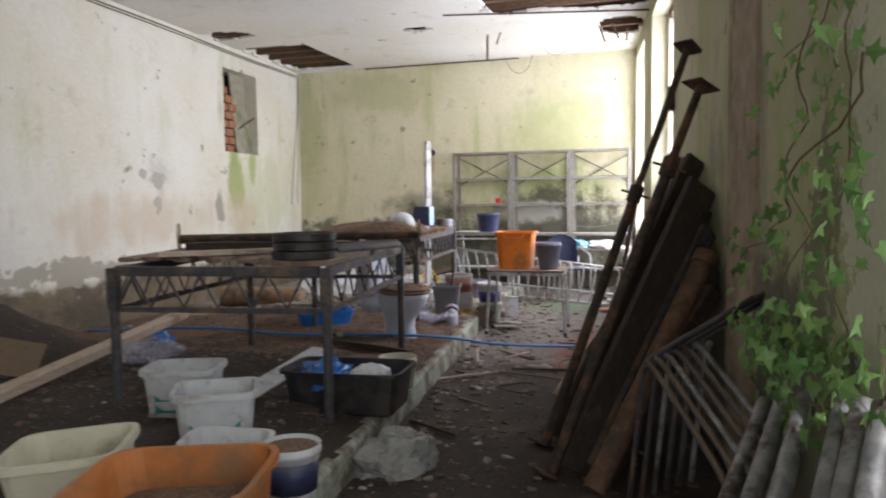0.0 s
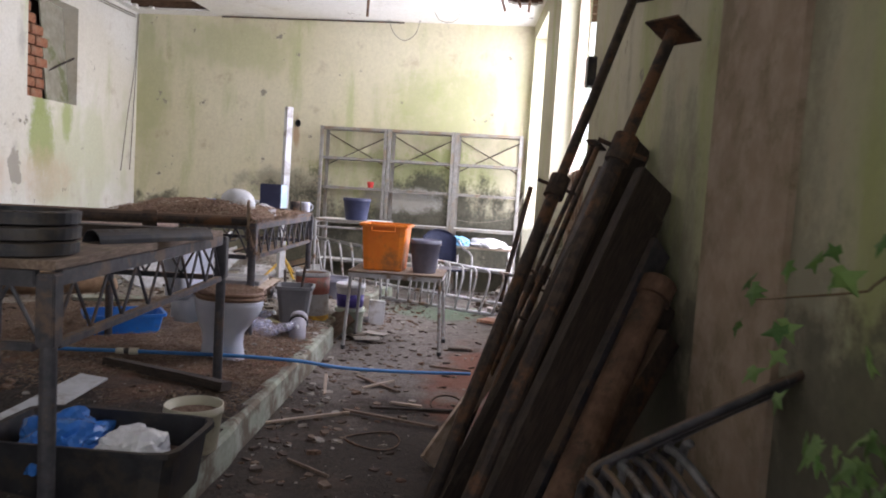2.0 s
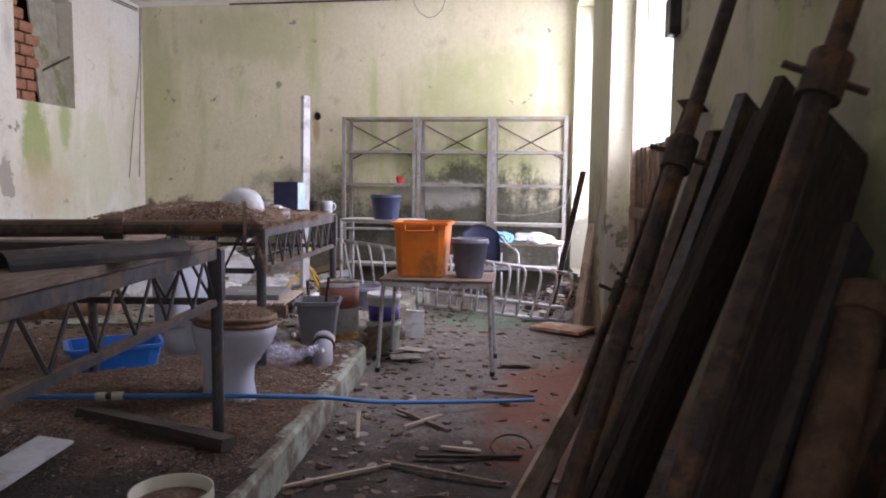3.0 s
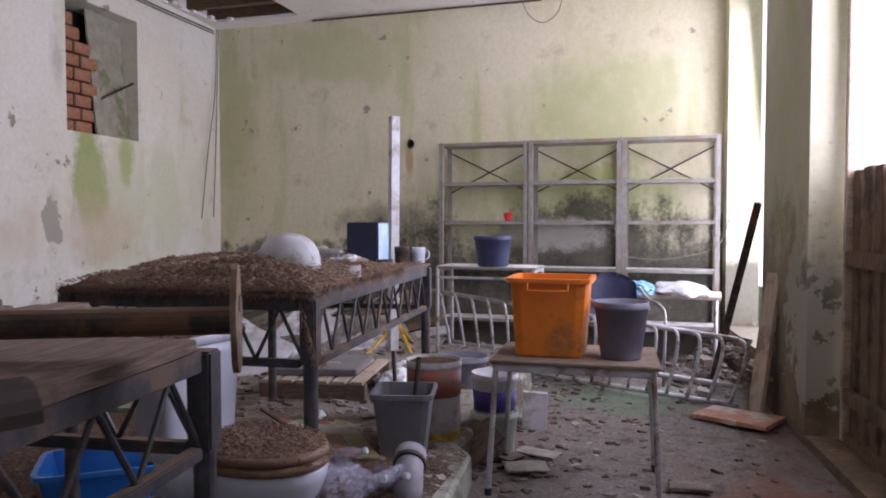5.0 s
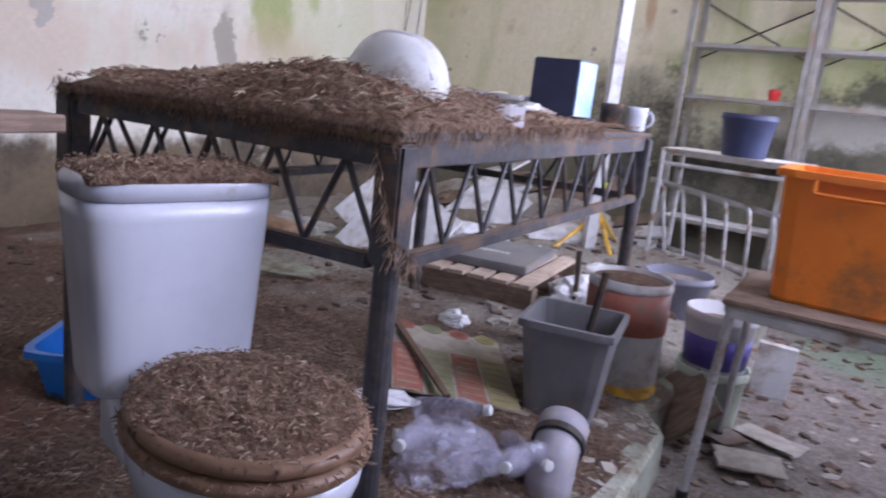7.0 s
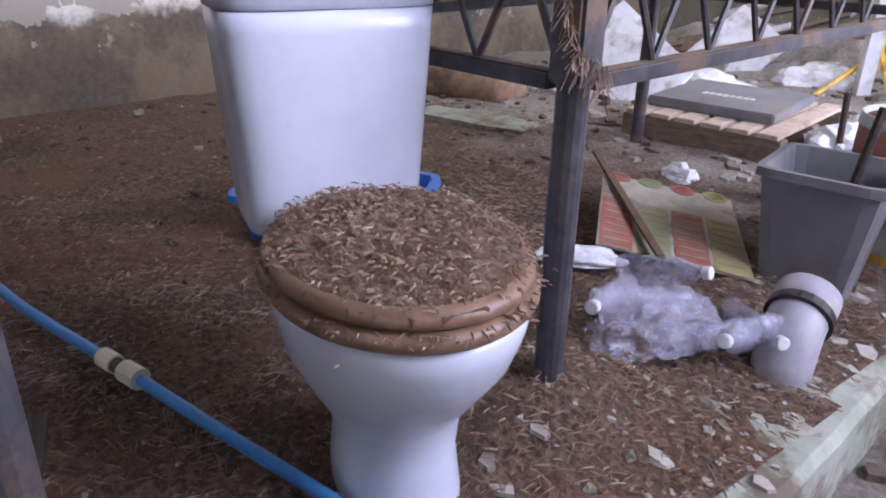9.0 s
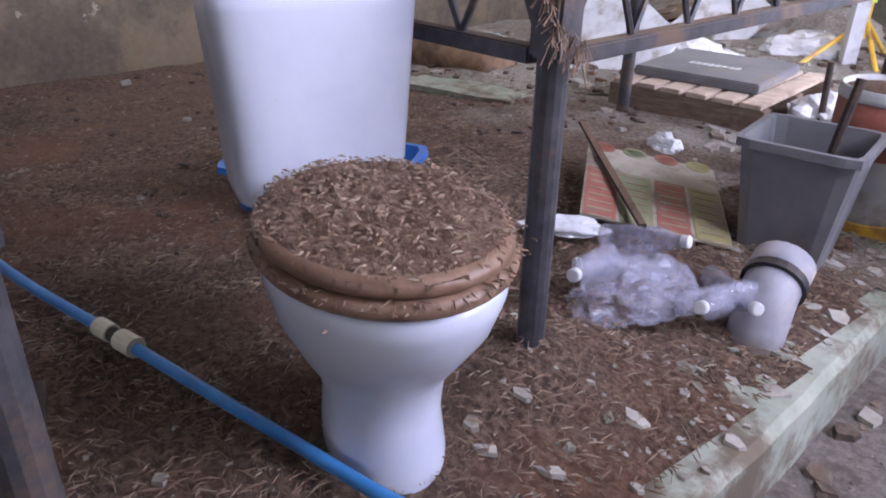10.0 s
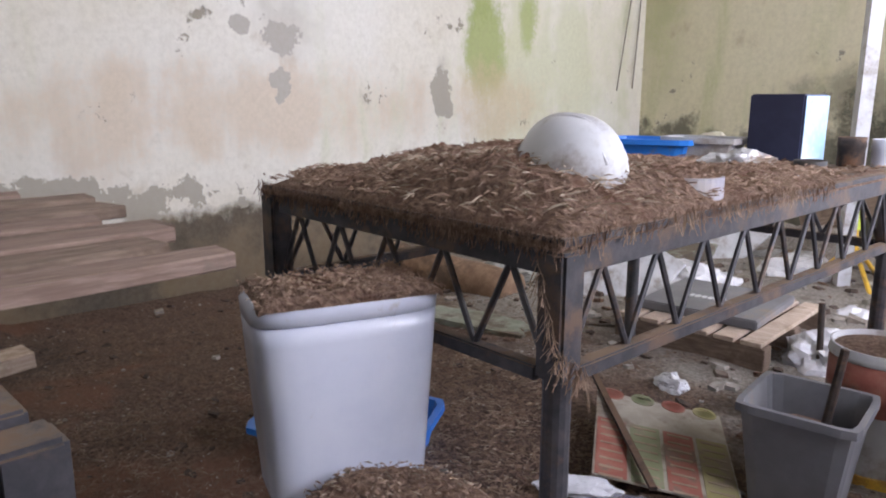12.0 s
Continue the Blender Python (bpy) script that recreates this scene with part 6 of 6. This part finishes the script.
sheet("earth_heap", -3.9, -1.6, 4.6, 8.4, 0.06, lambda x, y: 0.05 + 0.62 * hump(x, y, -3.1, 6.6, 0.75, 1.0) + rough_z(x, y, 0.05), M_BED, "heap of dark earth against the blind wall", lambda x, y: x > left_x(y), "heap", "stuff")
board("iron_sheet", (-2.6, 5.9, 0.50), (-2.0, 6.4, 0.30), 0.5, 0.012, M_DARKSTEEL, "dark bent sheet of metal on the heap", "sheet", (0.3, -0.2, 1))

M_BROWNBOARD = material("brown_board", (0.12, 0.075, 0.045), (0.22, 0.145, 0.09), 10, 0.85, 0.4, stretch=(6, 6, 1), dirt=(0.08, 0.055, 0.035), dirt_scale=4)
# ---- blocked window in the blind wall ----
M_BRICK = material("orange_brick", (0.26, 0.105, 0.055), (0.36, 0.165, 0.085), 22, 0.9, 0.5, dirt=(0.28, 0.16, 0.10), dirt_scale=6)
blocked = tagged(new("window_1"), "window blocked with brickwork and a grey board", "window", kind="structure")
bm = bmesh.new()
box(bm, (-4.16, 11.95, 2.8), (0.05, 1.2, 1.4))
part("backing", bm, M_DARKWOOD, blocked)
for r in range(9):
    for c in range(2):
        if r in (7, 8) and c == 1:
            continue
        bm = bmesh.new()
        k = 0.006 * noise.noise((r * 3.1, c * 1.7, 0))
        box(bm, (0, 0, 0), (0.1 + k, 0.20 + k, 0.105 + k), bev=0.008)
        o = part("brick", bm, M_BRICK, blocked)
        o.location = (-3.94 + 0.02 * noise.noise((r, c, 5.0)), 11.58 + 0.215 * c + (0.05 if r % 2 else -0.03), 2.24 + 0.122 * r)
bm = bmesh.new()
box(bm, (0, 0, 0), (0.02, 0.62, 1.25), bev=0.003)
o = part("board_panel", bm, material("grey_board", (0.24, 0.22, 0.16), (0.33, 0.31, 0.24), 8, 0.85, 0.2, dirt=(0.16, 0.17, 0.08), dirt_scale=3), blocked)
o.matrix_world = pose(-3.96, 12.19, 2.77, 0, -5, 8)
bm = bmesh.new()
tube(bm, ((-3.94, 11.83, 2.45), (-3.85, 12.38, 2.76)), 0.012, 6)
part("stick", bm, M_DARKWOOD, blocked)

# frames in the two tall openings
for name, y0, y1, z0 in (("window_2", 9.03, 11.07, 0.062), ("window_3", 1.03, 4.13, 1.052)):
    t = tagged(new(name), "tall opening with a weathered timber frame and no glass", "window", kind="structure")
    for y in (y0 + 0.035, y1 - 0.035):
        bm = bmesh.new()
        box(bm, (wall_x(y) + 0.22, y, (z0 + 3.498) / 2), (0.09, 0.065, 3.492 - z0), bev=0.006)
        part("frame_post", bm, M_PALEWOOD, t)
    ym = (y0 + y1) / 2
    for z in (z0 + 0.035, 3.46):
        bm = bmesh.new()
        m = pose(wall_x(ym) + 0.22, ym, z, 0, 0, TURN)
        box(bm, (0, 0, 0), (0.088, y1 - y0 - 0.14, 0.06), m, 0.006)
        part("frame_rail", bm, M_BROWNBOARD if name == "window_2" else M_PALEWOOD, t)

# the lower part of the middle opening is boarded
t = tagged(new("door_1"), "rotten boarded hatch in the lower half of the opening", "door", kind="structure")
for k in range(12):
    y = 9.13 + 0.166 * k
    bm = bmesh.new()
    box(bm, (wall_x(y) + 0.22, y, 0.86 + 0.06 * noise.noise((k * 2.3, 0, 0))), (0.03, 0.155, 1.62), bev=0.004)
    part("plank", bm, M_BROWNBOARD, t)
for z in (0.35, 1.15):
    bm = bmesh.new()
    box(bm, (0, 0, 0), (0.04, 1.86, 0.09), pose(wall_x(10.05) + 0.18, 10.05, z, 0, 0, TURN), 0.004)
    part("ledge", bm, M_BROWNBOARD, t)

# ---- cables and fittings on the walls ----
M_CABLE = material("grey_cable", (0.16, 0.14, 0.11), (0.24, 0.21, 0.16), 20, 0.7, 0.0)
for label, pts, r in (("loose grey cable hanging in the corner", ((-3.88, 13.86, 3.68), (-3.86, 13.78, 2.9), (-3.85, 13.62, 2.2), (-3.85, 13.48, 1.4)), 0.006),
                      ("loose grey cable hanging in the corner", ((-3.885, 13.90, 3.68), (-3.88, 13.84, 2.7), (-3.88, 13.80, 2.0), (-3.87, 13.74, 1.42)), 0.006),
                      ("cable clipped along the top of the blind wall", ((-3.53, 8.0, 3.62), (-3.65, 10.0, 3.635), (-3.77, 12.0, 3.62), (-3.88, 13.80, 3.64)), 0.009),
                      ("cable clipped along the top of the blind wall", ((-3.53, 8.0, 3.59), (-3.65, 10.0, 3.60), (-3.77, 12.0, 3.59), (-3.88, 13.80, 3.61)), 0.007),
                      ("black wire looping down from the ceiling", ((-0.16, 13.8, 3.7), (-0.08, 13.82, 3.52), (0.07, 13.83, 3.43), (0.22, 13.82, 3.52), (0.28, 13.8, 3.7)), 0.005),
                      ("thin wire hanging from the ceiling", ((0.55, 13.3, 3.7), (0.62, 13.3, 3.60), (0.75, 13.3, 3.57), (0.86, 13.3, 3.62), (0.88, 13.3, 3.7)), 0.004),
                      ("thin cable slung across the lower shelves", ((0.9, 13.58, 1.02), (1.3, 13.57, 1.0), (1.75, 13.5, 1.12), (1.86, 13.2, 1.4)), 0.005)):
    bm = bmesh.new()
    tube(bm, curve_pts(pts, 8), r, 6)
    tagged(part("cable", bm, M_CABLE, smooth=True), label, "cable")
t = thing("wall_pipe", "stub of black pipe in a rough hole in the wall", "pipe", pose(-1.425, 13.94, 2.232, 90, 0, 0))
bm = bmesh.new()
lathe(bm, ((0.05, 0.0), (0.052, 0.03), (0.035, 0.03), (0.033, 0.0)), 16, sx=0.75)
part("socket", bm, M_BLACKPL, t)
t = thing("junction_box", "black electrical box on the damp wall", "box", pose(wall_x(8.9) - 0.03, 8.9, 2.26, 0, 0, TURN))
bm = bmesh.new()
box(bm, (0, 0, 0), (0.06, 0.12, 0.20), bev=0.006)
part("case", bm, M_BLACKPL, t)
for p, q, w in (((-0.05, 12.17, 3.7), (-0.06, 12.18, 3.35), 0.03), ((0.15, 12.1, 3.7), (0.10, 12.05, 3.52), 0.02), ((1.45, 12.25, 3.7), (1.52, 12.35, 3.5), 0.03), ((1.62, 12.1, 3.7), (1.70, 12.25, 3.52), 0.03), ((1.8, 12.45, 3.7), (1.78, 12.6, 3.56), 0.03)):
    board("lath", p, q, w, 0.01, M_JOIST, "broken lath hanging from the ceiling", "lath", (0, -1, 0.1), "broken laths")
bm = bmesh.new()
tube(bm, ((-0.3, 10.9, 3.67), (2.1, 11.5, 3.67)), 0.011, 6)
tagged(part("conduit", bm, M_RUST), "rusty conduit across the ceiling", "conduit")
bm = bmesh.new()
tube(bm, ((0.05, 13.86, 3.675), (-2.6, 13.86, 3.675)), 0.012, 6)
tagged(part("conduit", bm, M_RUST), "rusty conduit along the top of the far wall", "conduit")

# ---- rubble and litter ----


def scatter(name, n, place, lo, hi, mats, label, seed, flat=0.35):
    """Irregular chips as one mesh."""
    rnd = random.Random(seed)
    verts, faces, idx = [], [], []
    for _ in range(n):
        x, y, z = place(rnd)
        s = lo + (hi - lo) * rnd.random() ** 4
        k = rnd.choice((4, 5, 6))
        a0, h = rnd.uniform(0, 6.3), s * rnd.uniform(0.12, flat)
        tx, ty = rnd.uniform(-0.25, 0.25), rnd.uniform(-0.25, 0.25)
        ring = []
        for i in range(k):
            a, r = a0 + 2 * math.pi * i / k + rnd.uniform(-0.25, 0.25), s * rnd.uniform(0.55, 1.0)
            ring.append((math.cos(a) * r, math.sin(a) * r * 0.8))
        b = len(verts)
        verts += [(x + p, y + q, z - 0.004 + p * tx + q * ty) for p, q in ring]
        verts += [(x + p * 0.9, y + q * 0.9, z + h + p * tx + q * ty) for p, q in ring]
        new_f = [tuple(range(b + k, b + 2 * k))] + [(b + i, b + (i + 1) % k, b + k + (i + 1) % k, b + k + i) for i in range(k)]
        faces += new_f
        idx += [rnd.randrange(len(mats))] * len(new_f)
    me = bpy.data.meshes.new(name)
    me.from_pydata(verts, [], faces)
    for m in mats:
        me.materials.append(m)
    me.polygons.foreach_set("material_index", idx)
    return tagged(new(name, me), label, "rubble", kind="stuff")


def on_floor(rnd):
    y = rnd.uniform(4.5, 12.5)
    x = rnd.uniform(kerb_x(y) + 0.02, wall_x(y) - 0.1)
    if rnd.random() < 0.55:
        x = kerb_x(y) + abs(rnd.gauss(0, 0.35)) + 0.02
    return x, y, rough_z(x, y, 0.012)


def on_bed(rnd):
    y = rnd.uniform(4.6, 12.6)
    x = rnd.uniform(-3.4, kerb_x(y) - 0.1)
    return x, y, chaff(x, y)


def by_kerb(rnd):
    y = rnd.uniform(8.4, 10.1)
    x = kerb_x(y) - abs(rnd.gauss(0, 0.22)) - 0.03
    return x, y, max(chaff(x, y), 0.172)


M_CHIP = material("plaster_chip", (0.30, 0.27, 0.23), (0.42, 0.39, 0.34), 20, 0.9, 0.2)
M_DIRTCLOD = material("dirt_clod", (0.06, 0.045, 0.035), (0.14, 0.10, 0.075), 30, 1.0, 0.5)
scatter("floor_rubble", 2600, on_floor, 0.004, 0.05, (M_DIRTCLOD, M_DIRTCLOD, M_CHIP, M_CONC, M_WOOD, M_HAY), "plaster chips, dirt and splinters on the floor", 41)
def by_pallet(rnd):
    y = rnd.uniform(10.1, 12.7)
    x = rnd.uniform(-2.8, 0.15)
    return x, y, chaff(x, y)


scatter("mortar_rubble", 900, by_pallet, 0.006, 0.07, (M_CHIP, M_CHIP, M_CONC, M_DIRTCLOD), "pale mortar and plaster rubble behind the table", 45, 0.5)
scatter("bed_rubble", 2400, on_bed, 0.004, 0.05, (M_DIRTCLOD, M_DIRTCLOD, M_HAY, M_HAY, M_CONC, M_CHIP), "clods and chips among the chaff", 42)
scatter("paint_flakes", 260, by_kerb, 0.008, 0.045, (M_CHIP, M_CHIP, M_KERB), "pale paint flakes along the kerb", 43, 0.15)


def bed_in(x, y):
    return 1 if x < kerb_x(y) - 0.06 and rnd_mask(x, y) > -0.25 else -1


def rnd_mask(x, y):
    return noise.noise((x * 2.2, y * 2.2, 8.0)) + 0.5 * hump(x, y, 0.0, 8.4, 0.8, 0.8)


s = straw("straw_litter", None, chaff, bed_in, -1.6, 0.6, 7.3, 9.6, 16000, 0.006, 0.036, 9)
tagged(s, "straw strewn over the chaff round the toilet", "straw")
s = straw("straw_litter", None, chaff, bed_in, -1.8, 0.62, 7.2, 9.8, 3400, 0.006, 0.036, 12, M_PALESTRAW)
tagged(s, "pale stalks of straw strewn over the chaff", "straw")
s = straw("straw_litter", None, chaff, bed_in, -3.2, 0.6, 5.5, 10.5, 5000, 0.01, 0.05, 10)
tagged(s, "straw strewn over the debris", "straw")

for i, (a, b, w, m) in enumerate((((0.84, 8.86, 0.02), (1.2, 8.55, 0.02), 0.03, M_WOOD), ((0.95, 8.55, 0.025), (1.12, 8.78, 0.03), 0.018, M_PALEWOOD), ((0.60, 7.68, 0.02), (1.0, 8.02, 0.02), 0.018, M_PALEWOOD), ((0.95, 8.05, 0.02), (1.55, 7.9, 0.02), 0.025, M_WOOD),
                                  ((1.1, 8.15, 0.02), (1.6, 8.25, 0.02), 0.03, M_DARKWOOD), ((0.70, 8.52, 0.10), (0.74, 8.36, 0.01), 0.02, M_PALEWOOD), ((1.2, 8.3, 0.02), (1.4, 8.28, 0.02), 0.03, M_PALEWOOD), ((0.9, 7.2, 0.015), (1.15, 7.05, 0.015), 0.015, M_WOOD),
                                  ((1.3, 9.35, 0.02), (1.62, 9.30, 0.02), 0.02, M_WOOD), ((0.75, 6.6, 0.02), (1.1, 6.4, 0.02), 0.02, M_DARKWOOD))):
    board("stick", a, b, w, 0.015, m, "splintered stick on the dirty floor", "stick", (0.05, 0.1, 1), "sticks on the floor", 0.02)
for c, s_, rz, sd in (((0.60, 10.15, 0.015), (0.22, 0.16, 0.011), 20, 1), ((0.62, 10.42, 0.012), (0.24, 0.12, 0.011), -15, 2), ((0.48, 10.30, 0.012), (0.14, 0.12, 0.012), 60, 3), ((1.45, 10.1, 0.012), (0.2, 0.1, 0.015), 10, 4)):
    lump("broken_tile", c, s_, M_CHIP if sd < 3 else M_CONC, "broken pale tile lying by the school table", sd, "tile", rz)
bm = bmesh.new()
tube(bm, [(1.24 + 0.15 * math.cos(a), 7.58 + 0.13 * math.sin(a), 0.02 + 0.012 * math.sin(2 * a)) for a in np.linspace(0, 2 * math.pi, 28)], 0.006, 6)
tagged(part("wire_hoop", bm, M_RUST, smooth=True), "rusty wire hoop lying on the floor", "hoop")
bm = bmesh.new()
tube(bm, [(1.55 + 0.10 * math.cos(a), 8.35 + 0.09 * math.sin(a), 0.03 + 0.03 * math.sin(a)) for a in np.linspace(0, 1.7 * math.pi, 22)], 0.006, 6)
tagged(part("wire_hoop", bm, M_RUST, smooth=True), "bent rusty wire lying on the floor", "hoop")
bm = bmesh.new()
tube(bm, ((0.36, 11.02, 0.03), (0.52, 11.09, 0.03)), 0.028, 14)
tagged(part("pipe_offcut", bm, M_PIPE, smooth=True), "short grey pipe offcut on the floor", "pipe")


def in_opening(rnd):
    y = rnd.uniform(11.9, 13.8)
    x = wall_x(y) - rnd.random() ** 2 * 0.7
    return x, y, 0.01 + 0.22 * smooth01((x - wall_x(y) + 0.5) / 0.5)


scatter("stone_rubble", 260, in_opening, 0.02, 0.10, (M_CHIP, M_CONC, M_KERB, M_DIRTCLOD), "stones and mortar fallen below the corner opening", 44, 0.7)
